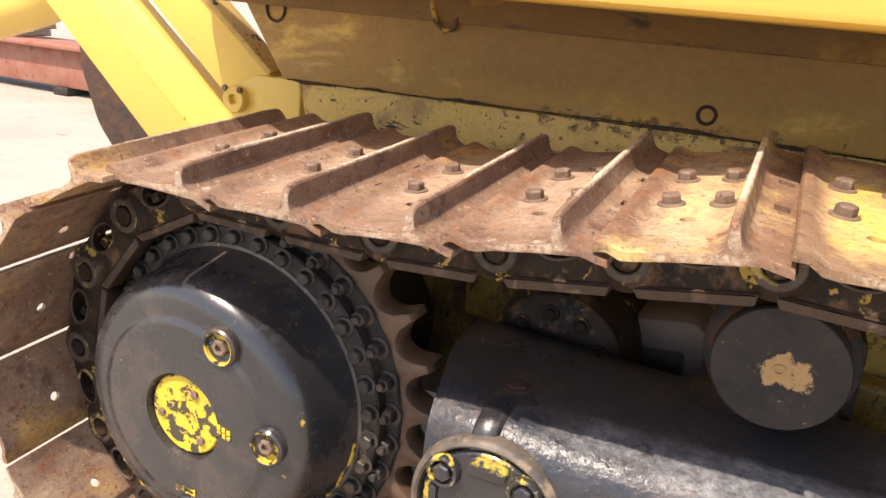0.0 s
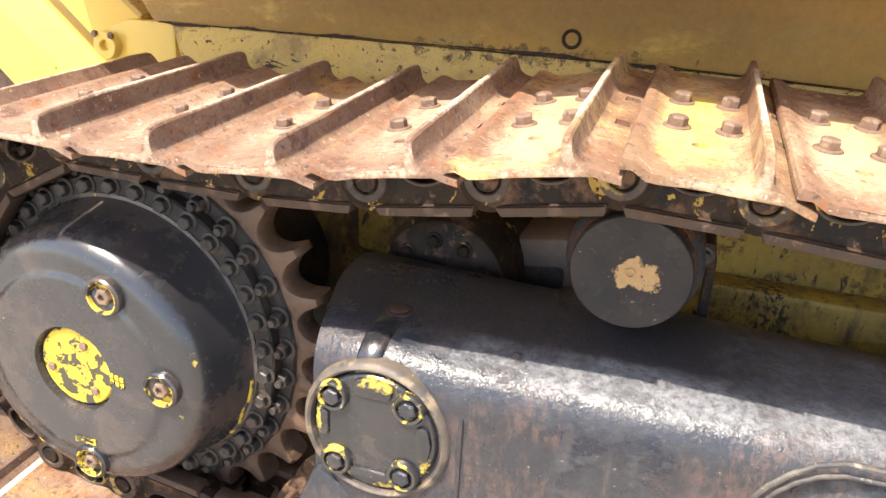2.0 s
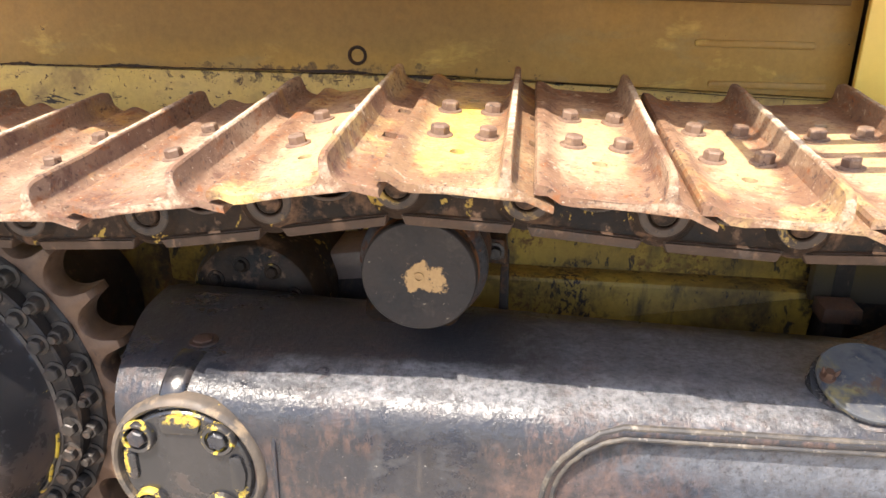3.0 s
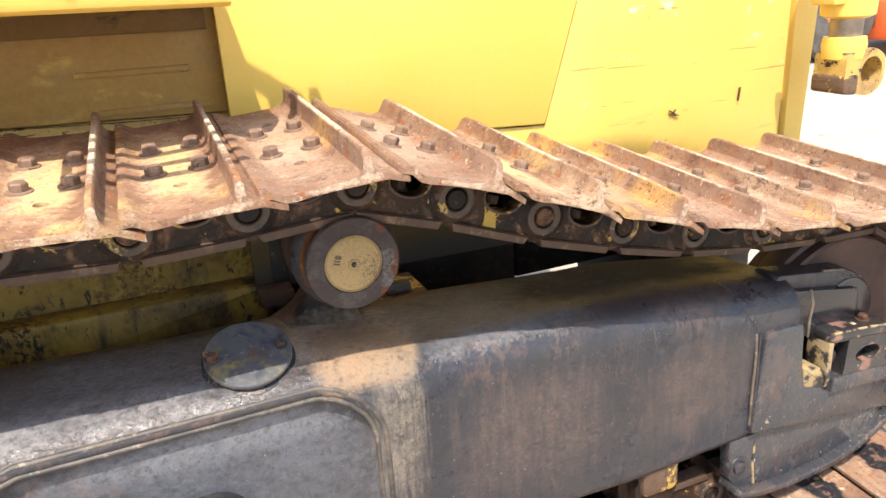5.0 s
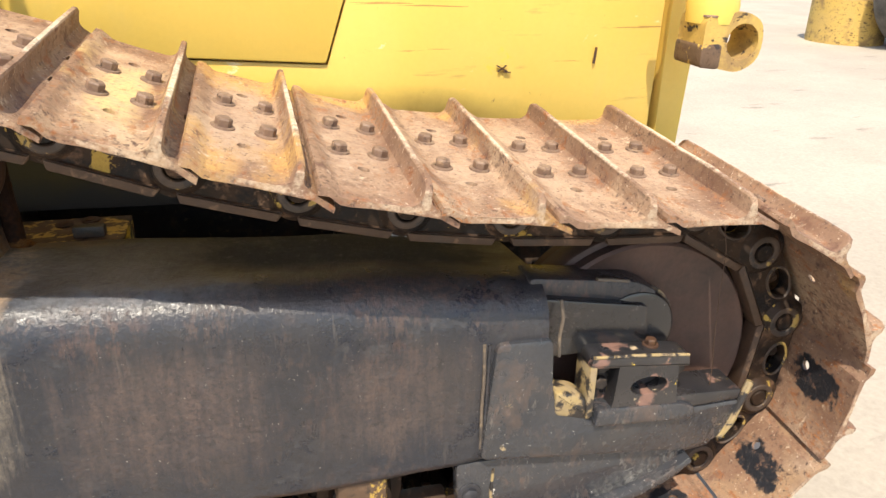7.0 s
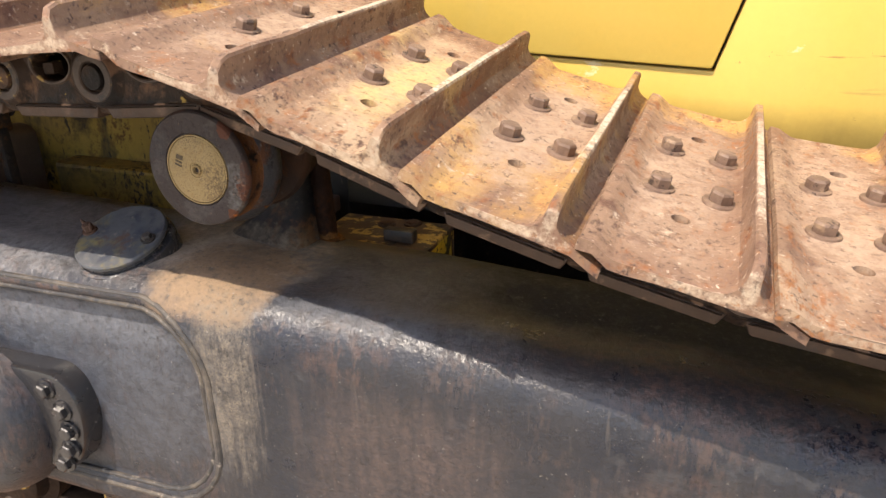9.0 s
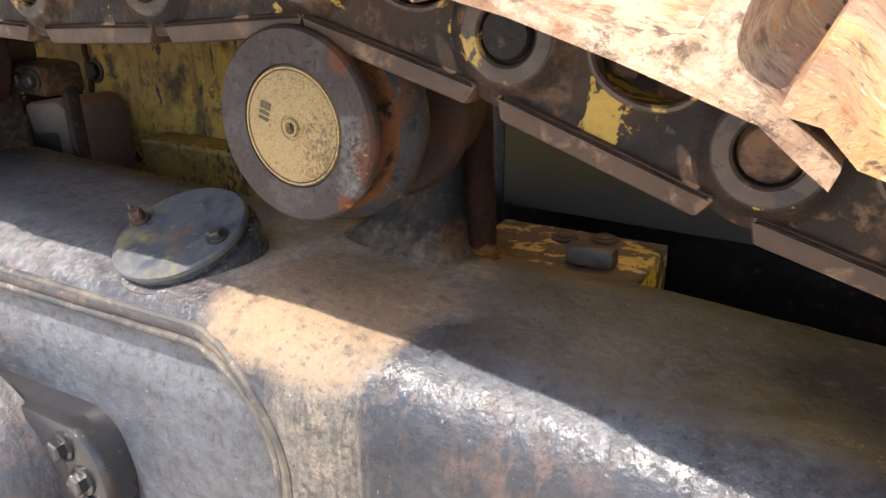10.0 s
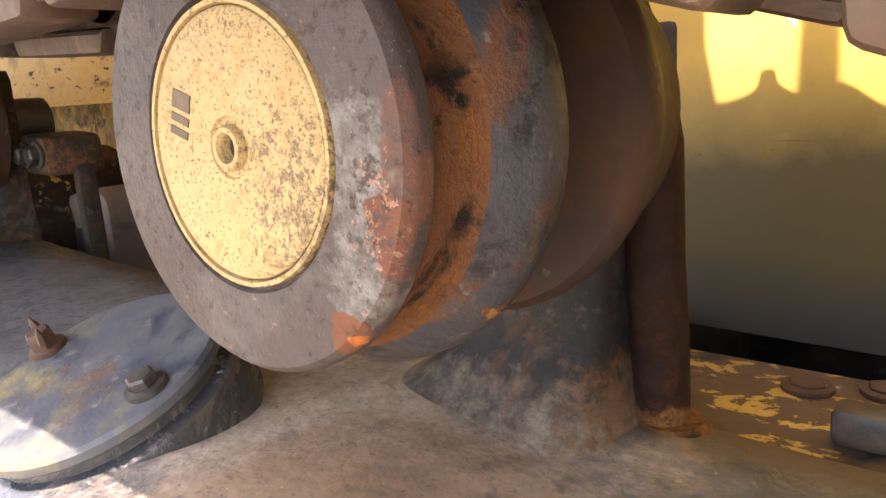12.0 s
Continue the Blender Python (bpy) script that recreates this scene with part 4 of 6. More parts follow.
# ---- sprocket and final drive ----
def sprocket():
    t = thing("drive_sprocket", "brown rusty toothed drive sprocket behind the black hub", "sprocket")
    bm = bm_new()
    teeth, per = 26, 14
    step = 2 * math.pi / teeth
    out = []
    for k in range(teeth * per):
        a = 2 * math.pi * k / (teeth * per) + 0.06
        f = ((k % per) / per - 0.5) * 2
        out.append((0.512 - 0.066 * math.sqrt(max(0, 1 - (f / 0.82) ** 2)), a))
    loops = []
    for y, grow in ((-0.038, -0.022), (-0.036, -0.010), (-0.028, -0.003), (-0.014, 0), (0.014, 0), (0.028, -0.003), (0.036, -0.010), (0.038, -0.022)):
        loops.append([bm.verts.new(((r + grow) * math.cos(a), y, (r + grow) * math.sin(a))) for r, a in out])
    inner = [[bm.verts.new((0.30 * math.cos(a), y, 0.30 * math.sin(a))) for r, a in out] for y in (-0.038, 0.038)]
    chain = [inner[0], *loops, inner[1], inner[0]]
    n = len(out)
    for a, b in zip(chain, chain[1:]):
        for k in range(n):
            bm.faces.new((a[k], a[(k + 1) % n], b[(k + 1) % n], b[k]))
    ob = part("tooth_ring", bm, M_SPROCKET, t)
    ob.matrix_basis = at(SPROCKET[0], YC + 0.04, SPROCKET[1])
    bm = bm_new()
    lathe(bm, [(0.30, 0.03), (0.30, -0.046), (0.421, -0.046), (0.426, -0.040), (0.428, 0.03)], None, 64)
    ob = part("bolt_flange", bm, M_DARK, t)
    ob.matrix_basis = at(SPROCKET[0], YC + 0.04, SPROCKET[1])
    head = shared("flange_bolt", hexbolt(lathe(bm_new(), [(0, -0.040), (0.009, -0.040), (0.0105, -0.037), (0.0105, -0.01)], None, 12), Matrix(), 0.0185, 0.028, True), M_STUD)
    for k in range(32):
        a = 2 * math.pi * (k + 0.3) / 32
        piece("flange_bolt", head, t, at(SPROCKET[0] + 0.403 * math.cos(a), YC - 0.006, SPROCKET[1] + 0.403 * math.sin(a)))
    return t


def final_drive():
    t = thing("final_drive_hub", "black painted round final drive hub with a flaked yellow centre cap", "final drive")
    m = at(SPROCKET[0], 0, SPROCKET[1])
    bm = bm_new()
    lathe(bm, [(0, 1.046), (0.098, 1.046), (0.101, 1.034), (0.104, 1.022), (0.18, 1.022), (0.214, 1.0225), (0.222, 1.024), (0.229, 1.029), (0.236, 1.032), (0.250, 1.032), (0.268, 1.034),
               (0.286, 1.040), (0.300, 1.050), (0.310, 1.063), (0.316, 1.080), (0.320, 1.10), (0.338, 1.195), (0.344, 1.204), (0.352, 1.206), (0.352, 1.24), (0.30, 1.25)], m, 128)
    part("housing", bm, M_HUB, t)
    bm = bm_new()
    lathe(bm, [(0.34, 1.25), (0.388, 1.25), (0.392, 1.246), (0.392, 1.216), (0.388, 1.211), (0.335, 1.209)], m, 96)
    part("bolt_ring", bm, M_DARK, t)
    bm = bm_new()
    lathe(bm, [(0, 1.034), (0.092, 1.034), (0.096, 1.037), (0.097, 1.044)], m, 48)
    cap = part("centre_cap", bm, M_YCAP, t, "flaked bright yellow cap")
    head = shared("cap_bolt", hexbolt(bm_new(), Matrix(), 0.010, 0.008, False), M_BOLT)
    for a in (62, 190, 312):
        piece("cap_bolt", head, cap, at(SPROCKET[0] + 0.068 * math.cos(radians(a)), 1.034, SPROCKET[1] + 0.068 * math.sin(radians(a))))
    # drain plugs in their pockets
    for a, rr in ((60, 0.231), (1, 0.233), (-88, 0.246)):
        c = at(SPROCKET[0] + rr * math.cos(radians(a)), 1.027, SPROCKET[1] + rr * math.sin(radians(a)))
        bm = bm_new()
        lathe(bm, [(0.044, 0.012), (0.043, -0.008), (0.039, -0.013), (0.034, -0.011), (0.031, 0.004)], c, 32, 0.01)
        rim = part("plug_pocket", bm, M_HUB, t)
        bm = bm_new()
        lathe(bm, [(0.037, -0.0132), (0.0335, -0.012), (0.0305, 0.003), (0.02, 0.0015), (0.0, 0.0015)], c, 24)
        part("pocket_floor", bm, M_SEATY, rim, "flaked yellow pocket")
        bm = bm_new()
        lathe(bm, [(0.0185, 0.002), (0.0185, -0.008), (0.016, -0.011), (0.0095, -0.011), (0.0095, -0.002), (0, -0.002)], c, 6)
        part("drain_plug", bm, M_BOLT, rim)
    # cast mark beside the cap, and a stamped plate low on the face
    bm = bm_new()
    for k in range(3):
        for r in range(2):
            box(bm, -0.947 + 0.013 * k, -0.938 + 0.013 * k, 1.0195, 1.024, 0.535 + 0.015 * r - 0.003 * k, 0.546 + 0.015 * r - 0.003 * k, 0)
    part("cast_mark", bm, M_YCAP, t)
    bm = bm_new()
    for x0, x1, z0, z1 in ((-1.075, -1.055, 0.350, 0.366), (-1.053, -1.048, 0.350, 0.366), (-1.048, -1.022, 0.362, 0.366), (-1.048, -1.022, 0.350, 0.353), (-1.022, -1.018, 0.350, 0.366)):
        box(bm, x0, x1, 1.0195, 1.024, z0, z1, 0)
    part("cast_mark", bm, M_YCAP, t)
    # yellow paint left along the edge of the housing
    for a0, a1, rr, yy in ((196, 214, 0.312, 1.064), (221, 240, 0.311, 1.062), (255, 262, 0.309, 1.059), (-38, -8, 0.343, 1.198)):
        path = [(SPROCKET[0] + (rr + 0.002 * math.sin(7.0 * k)) * math.cos(radians(a0 + (a1 - a0) * k / 14)), yy + 0.002 * math.sin(5.0 * k), SPROCKET[1] + (rr + 0.002 * math.sin(7.0 * k)) * math.sin(radians(a0 + (a1 - a0) * k / 14))) for k in range(15)]
        part("paint_run", tube(bm_new(), path, 0.0045, 6), M_SEATY, t, "chipped yellow paint")
    head = shared("ring_bolt", hexbolt(bm_new(), Matrix(), 0.0165, 0.021, True), M_STUD)
    for k in range(34):
        a = 2 * math.pi * (k + 0.5) / 34
        piece("ring_bolt", head, t, at(SPROCKET[0] + 0.372 * math.cos(a), 1.211, SPROCKET[1] + 0.372 * math.sin(a)))
    # axle tube to the machine
    bm = bm_new()
    lathe(bm, [(0.29, 1.24), (0.27, 1.35), (0.24, 1.42), (0.24, 1.79)], m, 48)
    part("axle_housing", bm, M_DARK, t)
    return t


sprocket()
final_drive()


# ---- track frame ----
def lerp_table(table, x):
    for (x0, v0), (x1, v1) in zip(table, table[1:]):
        if x <= x1:
            u = max(0.0, min(1.0, (x - x0) / (x1 - x0)))
            u = u * u * (3 - 2 * u)
            return v0 + (v1 - v0) * u
    return table[-1][1]


Z_TOP = [(-0.52, 0.750), (-0.2, 0.738), (0.9, 0.736), (1.06, 0.734), (1.32, 0.706), (1.6, 0.702), (1.85, 0.688), (2.31, 0.655)]
Z_BACK = [(-0.52, 0.764), (0.0, 0.748), (0.9, 0.722), (1.36, 0.699), (1.85, 0.675), (2.31, 0.625)]
Y_FACE = [(-0.52, 1.062), (-0.46, 1.05), (0.2, 1.052), (1.15, 1.066), (1.3, 1.083), (1.6, 1.077), (2.31, 1.066)]
Z_LOW = [(-0.52, 0.30), (-0.2, 0.22), (1.8, 0.20), (2.05, 0.214), (2.31, 0.24)]


def recess(x, z):
    """Signed distance to the rounded panel pressed into the side."""
    qx, qz = abs(x - 0.745) - (0.405 - 0.15), abs(z - 0.478) - (0.214 - 0.15)
    return math.hypot(max(qx, 0), max(qz, 0)) + min(max(qx, qz), 0) - 0.15


def smooth01(a, b, v):
    u = max(0.0, min(1.0, (v - a) / (b - a)))
    return u * u * (3 - 2 * u)


def frame_section(x):
    zt, zb, yf, zl = (lerp_table(t, x) for t in (Z_TOP, Z_BACK, Y_FACE, Z_LOW))
    pts = [(1.46, zl), (1.46, zb - 0.06), (1.455, zb - 0.02), (1.44, zb - 0.004)]
    for k in range(1, 9):
        u = k / 8
        pts.append((1.43 + (1.165 - 1.43) * u, zb + (zt - zb) * u))
    p0, p1, p2 = Vector((1.165, zt)), Vector((yf + 0.004, zt - 0.004)), Vector((yf, zt - 0.10))
    for k in range(1, 15):
        u = k / 14
        pts.append(tuple((1 - u) ** 2 * p0 + 2 * u * (1 - u) * p1 + u * u * p2))
    for k in range(1, 53):
        u = k / 52
        pts.append((yf, zt - 0.10 + (zl + 0.02 - zt + 0.10) * u))
    pts += [(yf + 0.006, zl + 0.006), (yf + 0.02, zl)]
    out = []
    for y, z in pts:
        if y < 1.2:
            s = recess(x, z)
            y += 0.014 * smooth01(0.0, -0.030, s) + 0.026 * smooth01(0.47, 0.70, z) * smooth01(0.0, -0.05, s)
        k = 0.0025 * noise.noise(Vector((x * 3, y * 5, z * 4))) + 0.0008 * noise.noise(Vector((x * 25, y * 25, z * 25)))
        out.append((y + k, z + k))
    return out


def track_frame():
    t = thing("undercarriage", "black painted cast steel undercarriage beam, dusty and rust stained", "undercarriage")
    bm = bm_new()
    xs = [-0.535, -0.53, -0.50, -0.47] + [-0.44 + 2.75 * k / 320 for k in range(321)]
    rows = []
    for x in xs:
        sec = frame_section(x)
        if x < -0.46:
            sec = [(y, z - 0.006 * (x < -0.51)) for y, z in sec]
        # the back end is cut askew
        rows.append([bm.verts.new((x + (0.06 * smooth01(1.35, 1.06, y) if x < -0.4 else 0.06 * smooth01(1.35, 1.06, y) * max(0, (-0.2 - x) / 0.2) if x < -0.2 else 0), y, z)) for y, z in sec])
    n = len(rows[0])
    for a, b in zip(rows, rows[1:]):
        for k in range(n):
            bm.faces.new((a[k], a[(k + 1) % n], b[(k + 1) % n], b[k]))
    bm.faces.new(rows[0])
    bm.faces.new(rows[-1][::-1])
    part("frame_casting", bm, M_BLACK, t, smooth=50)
    # raised double bead round the pressed panel
    for inset, rad in ((-0.004, 0.0070), (0.015, 0.0055)):
        path = []
        for k in range(65):
            a = 2 * math.pi * k / 64
            cxs, czs = (0.405 - 0.15) * (1 if math.cos(a) > 0 else -1), (0.214 - 0.15) * (1 if math.sin(a) > 0 else -1)
            x, z = 0.745 + cxs + (0.15 - inset) * math.cos(a), 0.478 + czs + (0.15 - inset) * math.sin(a)
            zt, yf = lerp_table(Z_TOP, x), lerp_table(Y_FACE, x)
            lean = max(0.0, (z - (zt - 0.10)) / 0.10)
            path.append((x, yf + 0.055 * lean ** 2 + (0.003 if inset < 0 else 0.008), z + 0.0015 * math.sin(k * 2.3)))
        part("bead", tube(bm_new(), path, rad, 10), M_BEAD, t, "dusty raised bead")
    # round cover at the back end
    c = at(-0.335, 0, 0.558)
    bm = bm_new()
    lathe(bm, [(0.156, 1.07), (0.154, 1.048), (0.149, 1.040), (0.143, 1.037), (0.138, 1.041), (0.136, 1.056)], c, 64, 0.004)
    part("cover_rim", bm, M_RIM, t)
    bm = bm_new()
    lathe(bm, [(0.134, 1.060), (0.130, 1.046), (0.124, 1.041), (0.03, 1.040), (0, 1.040)], c, 64, 0.006)
    cover = part("cover_plate", bm, M_COVER, t)
    for outline in ([(-0.375, 0.640), (-0.300, 0.640), (-0.292, 0.674), (-0.330, 0.681), (-0.372, 0.678)], [(-0.246, 0.52), (-0.222, 0.52), (-0.214, 0.56), (-0.222, 0.60), (-0.246, 0.60)],
                    [(-0.385, 0.452), (-0.300, 0.446), (-0.300, 0.470), (-0.385, 0.472)], [(-0.452, 0.530), (-0.430, 0.530), (-0.430, 0.592), (-0.450, 0.590)]):
        part("cast_lug", prism(bm_new(), round_poly(outline, 0.010, 3), 1.033, 1.045, 0.005), M_COVER, cover)
    for x, z in ((-0.42, 0.628), (-0.262, 0.636), (-0.415, 0.477), (-0.272, 0.478)):
        bm = bm_new()
        lathe(bm, [(0.034, 1.046), (0.034, 1.034), (0.030, 1.028), (0.024, 1.029), (0.022, 1.041)], at(x, 0, z), 24)
        part("bolt_seat", bm, M_SEAT, cover)
        piece("cover_bolt", shared("cover_bolt", hexbolt(bm_new(), Matrix(), 0.0175, 0.018, False), M_BLACK), cover, at(x, 1.042, z))
    # rib and bolt on the top near the back end
    bm = bm_new()
    rows = []
    for x, up_ in ((-0.398, -0.004), (-0.394, 0.007), (-0.388, 0.011), (-0.352, 0.011), (-0.346, 0.007), (-0.342, -0.004)):
        rows.append([bm.verts.new((x + 0.02 - 0.05 * (1.19 - y), y - up_ * 0.7, z + up_ * 0.7)) for y, z in frame_section(x) if 1.046 < y < 1.19 and z > 0.66])
    for ra, rb in zip(rows, rows[1:]):
        for k in range(min(len(ra), len(rb)) - 1):
            bm.faces.new((ra[k], ra[k + 1], rb[k + 1], rb[k]))
    part("rib", bm, M_COVER, t, smooth=60)
    bm = bm_new()
    hexbolt(bm, at(-0.35, 1.205, 0.745) @ Matrix.Rotation(radians(-90), 4, "X"), 0.02, 0.010, True)
    part("rib_bolt", bm, M_RUST, t)
    bm = bm_new()
    prism(bm, round_poly([(-0.60, 0.20), (-0.30, 0.20), (-0.40, 0.40), (-0.47, 0.44), (-0.53, 0.30)], 0.02, 3), 1.045, 1.20, 0.01)
    part("rear_foot", bm, M_BLACK, t)
    # weld seam down the side
    for path in ([(-0.165, 1.12, 0.725), (-0.163, 1.075, 0.69), (-0.162, 1.050, 0.62), (-0.165, 1.049, 0.30)], [(2.178, 1.066, 0.545), (2.176, 1.064, 0.40), (2.174, 1.066, 0.245)]):
        part("weld_seam", tube(bm_new(), path, 0.005, 8), M_BLACK, t)
    # filler lid on the top
    up = at(0.909, 1.1716, 0.7688) @ Matrix.Rotation(0.384, 4, "X") @ Matrix.Rotation(radians(-90), 4, "X")
    bm = bm_new()
    lathe(bm, [(0.095, 0.064), (0.0948, 0.026), (0.0935, 0.0225), (0.091, 0.021), (0.0825, 0.020), (0.081, 0.008)], up, 64)
    part("lid_seat", bm, M_GLOSS, t, "glossy black ring under the lid")
    bm = bm_new()
    lathe(bm, [(0.080, 0.012), (0.086, 0.0115), (0.088, 0.009), (0.088, 0.003), (0.0855, 0.0), (0.05, -0.0005), (0, -0.001)], up, 64)
    lid = part("filler_lid", bm, M_LID, t, "round weathered grey lid with two rusty bolts")
    for x, h in ((-0.073, 0.018), (0.067, 0.012)):
        bm = bm_new()
        hexbolt(bm, up @ at(x, 0, 0.0), 0.0095, h, True)
        if x < 0:
            for dx, dy in ((-0.005, 0.004), (0.006, -0.003)):
                lathe(bm, [(0.004, -0.012), (0.003, -0.020), (0, -0.028)], up @ at(x + dx, 0, dy) @ Matrix.Rotation(dx * 60, 4, "Z"), 6)
        part("lid_bolt", bm, M_RUST if x < 0 else M_STUD, lid, "broken rusty bolt stub" if x < 0 else "")
    # pivot boss in the pressed panel
    bm = bm_new()
    prism(bm, round_poly([(0.37, 0.29), (0.79, 0.29), (0.836, 0.325), (0.862, 0.385), (0.868, 0.445), (0.850, 0.500), (0.812, 0.527), (0.40, 0.527), (0.345, 0.42)], 0.03, 4), 1.028, 1.12, 0.016)
    boss = part("pivot_flange", bm, M_COVER, t)
    bm = bm_new()
    lathe(bm, [(0.178, 1.04), (0.172, 1.012), (0.160, 0.985), (0.145, 0.965), (0.115, 0.952), (0.06, 0.946), (0, 0.945)], at(0.595, 0, 0.385), 48)
    part("pivot_cap", bm, M_BLACK, boss)
    for x, z in ((0.795, 0.492), (0.826, 0.450), (0.832, 0.405), (0.822, 0.360), (0.800, 0.322), (0.41, 0.487), (0.38, 0.44), (0.395, 0.35)):
        piece("flange_bolt", shared("flange_bolt", hexbolt(bm_new(), Matrix(), 0.015, 0.018, True), M_COVER), boss, at(x, 1.028, z))
    return t


track_frame()


# ---- carrier rollers ----
def carrier_roller(x, z, r, y0, plain):
    t = thing("carrier_roller", "grey steel carrier roller with a worn painted end" if plain else "grey rusty carrier roller with a pitted yellow end cap", "carrier roller", "carrier rollers under the upper track")
    c = at(x, y0, z)
    bm = bm_new()
    if plain:
        prof = [(0, 0.0), (r * 0.965, 0.0), (r * 0.99, 0.003), (r, 0.008), (r, 0.02)]
    else:
        prof = [(0.0, 0.003), (0.062, 0.003), (0.063, 0.0), (r * 0.96, 0.0), (r * 0.99, 0.003), (r, 0.006), (r, 0.012)]
    part("end_disc", lathe(bm, prof, c, 80), M_ROLLER_PLAIN if plain else M_ROLLER, t)
    part("tread", lathe(bm_new(), [(r, 0.012), (r * 0.982, 0.015), (r * 0.962, 0.024), (r * 0.962, 0.034), (r * 0.985, 0.042), (r * 1.01, 0.045)], c, 80), M_TREAD, t)
    part("flange", lathe(bm_new(), [(r * 1.01, 0.045), (r * 1.03, 0.047), (r * 1.12, 0.060), (r * 1.145, 0.066), (r * 1.15, 0.072), (r * 1.13, 0.083), (r * 1.06, 0.094), (0.05, 0.100)], c, 80), M_FLANGE, t)
    part("inner_flange", lathe(bm_new(), [(0.05, 0.096), (0.052, 0.150), (r * 1.10, 0.156), (r * 1.145, 0.162), (r * 1.15, 0.172), (r * 1.12, 0.184), (r * 1.02, 0.198), (r * 0.97, 0.205), (r * 0.96, 0.245), (0.04, 0.250)], c, 80), M_RUST_DARK, t)
    bm = bm_new()
    part("shaft", lathe(bm, [(0.04, 0.24), (0.04, 0.34), (0, 0.34)], c, 32), M_DARK, t)
    if plain:
        bm = bm_new()
        part("centre_boss", lathe(bm, [(0.010, 0.002), (0.010, -0.003), (0.006, -0.003), (0.006, 0.002)], c, 20), M_ROLLER_PLAIN, t)
    else:
        bm = bm_new()
        lathe(bm, [(0.008, 0.012), (0.0052, 0.010), (0.0054, -0.001), (0.0066, -0.0034), (0.0086, -0.0034), (0.0095, -0.002), (0.0098, 0.0006), (0.0125, 0.0004), (0.0135, -0.001), (0.054, -0.001), (0.0565, 0.0005), (0.0575, 0.003), (0.058, -0.0005), (0.060, -0.0005), (0.0605, 0.003)], c, 64)
        cap = part("end_cap", bm, M_RCAP, t, "pitted dusty yellow end cap")
        bm = bm_new()
        part("plug", lathe(bm, [(0.0054, 0.007), (0, 0.007)], c, 16), M_DARK, cap)
        # stamped mark as plain bars
        bm = bm_new()
        for x0, x1, z0, z1 in ((0, 0.0035, 0, 0.013), (0.006, 0.0095, 0, 0.013), (0.012, 0.020, 0, 0.013)):
            box(bm, x0, x1, -0.0016, 0.0008, z0, z1, 0)
        bmesh.ops.transform(bm, matrix=at(x - 0.030, y0, z + 0.003) @ Matrix.Rotation(radians(-72), 4, "Y"), verts=bm.verts)
        part("stamped_mark", bm, M_INK, cap)
    # cast bracket that holds the shaft, flaring out onto the frame
    zf = lerp_table(Z_BACK, x) - 0.015
    bm = bm_new()
    rows = []
    for u, hx, hy in ((-0.03, 0.25, 0.20), (-0.012, 0.225, 0.175), (0.0, 0.195, 0.145), (0.008, 0.172, 0.125), (0.014, 0.155, 0.110), (0.022, 0.135, 0.094), (0.034, 0.112, 0.077), (0.05, 0.090, 0.063), (0.075, 0.070, 0.050),
                      (0.11, 0.054, 0.041), (0.15, 0.048, 0.036), (0.215, 0.045, 0.030), (0.26, 0.045, 0.028), (0.275, 0.035, 0.018)):
        ring = []
        for k in range(40):
            a = 2 * math.pi * k / 40
            ca, sa = math.cos(a), math.sin(a)
            ring.append(bm.verts.new((x + (min(hx, 0.046 + 0.12 * (hx - 0.046)) if ca > 0 else hx) * math.copysign(abs(ca) ** 0.5, ca), min(1.452, y0 + 0.275 + hy * math.copysign(abs(sa) ** 0.5, sa)), zf + u)))
        rows.append(ring)
    for ra, rb in zip(rows, rows[1:]):
        for k in range(40):
            bm.faces.new((ra[k], ra[(k + 1) % 40], rb[(k + 1) % 40], rb[k]))
    bm.faces.new(rows[-1])
    part("bracket", bm, M_BRACKET, t, smooth=60)
    if plain:
        bm = bm_new()
        prism(bm, round_poly([(x + 0.055, 0.85), (x + 0.155, 0.845), (x + 0.15, 0.905), (x + 0.07, 0.91)], 0.012, 3), y0 + 0.27, y0 + 0.36, 0.008)
        clamp = part("shaft_clamp", bm, M_BRACKET, t)
        for dx in (0.085, 0.128):
            bm = bm_new()
            hexbolt(bm, at(x + dx, y0 + 0.27, 0.878), 0.014, 0.018, True)
            part("clamp_bolt", bm, M_STUD, clamp)
        bm = bm_new()
        prism(bm, round_poly([(x + 0.138, 0.70), (x + 0.160, 0.70), (x + 0.158, 0.86), (x + 0.140, 0.86)], 0.006, 2), y0 + 0.31, y0 + 0.34, 0.004)
        part("clamp_leg", bm, M_BRACKET, t)
    return t


carrier_roller(0.095, 0.925, 0.108, 1.17, True)
carrier_roller(1.14, 0.925, 0.1, 1.14, False)


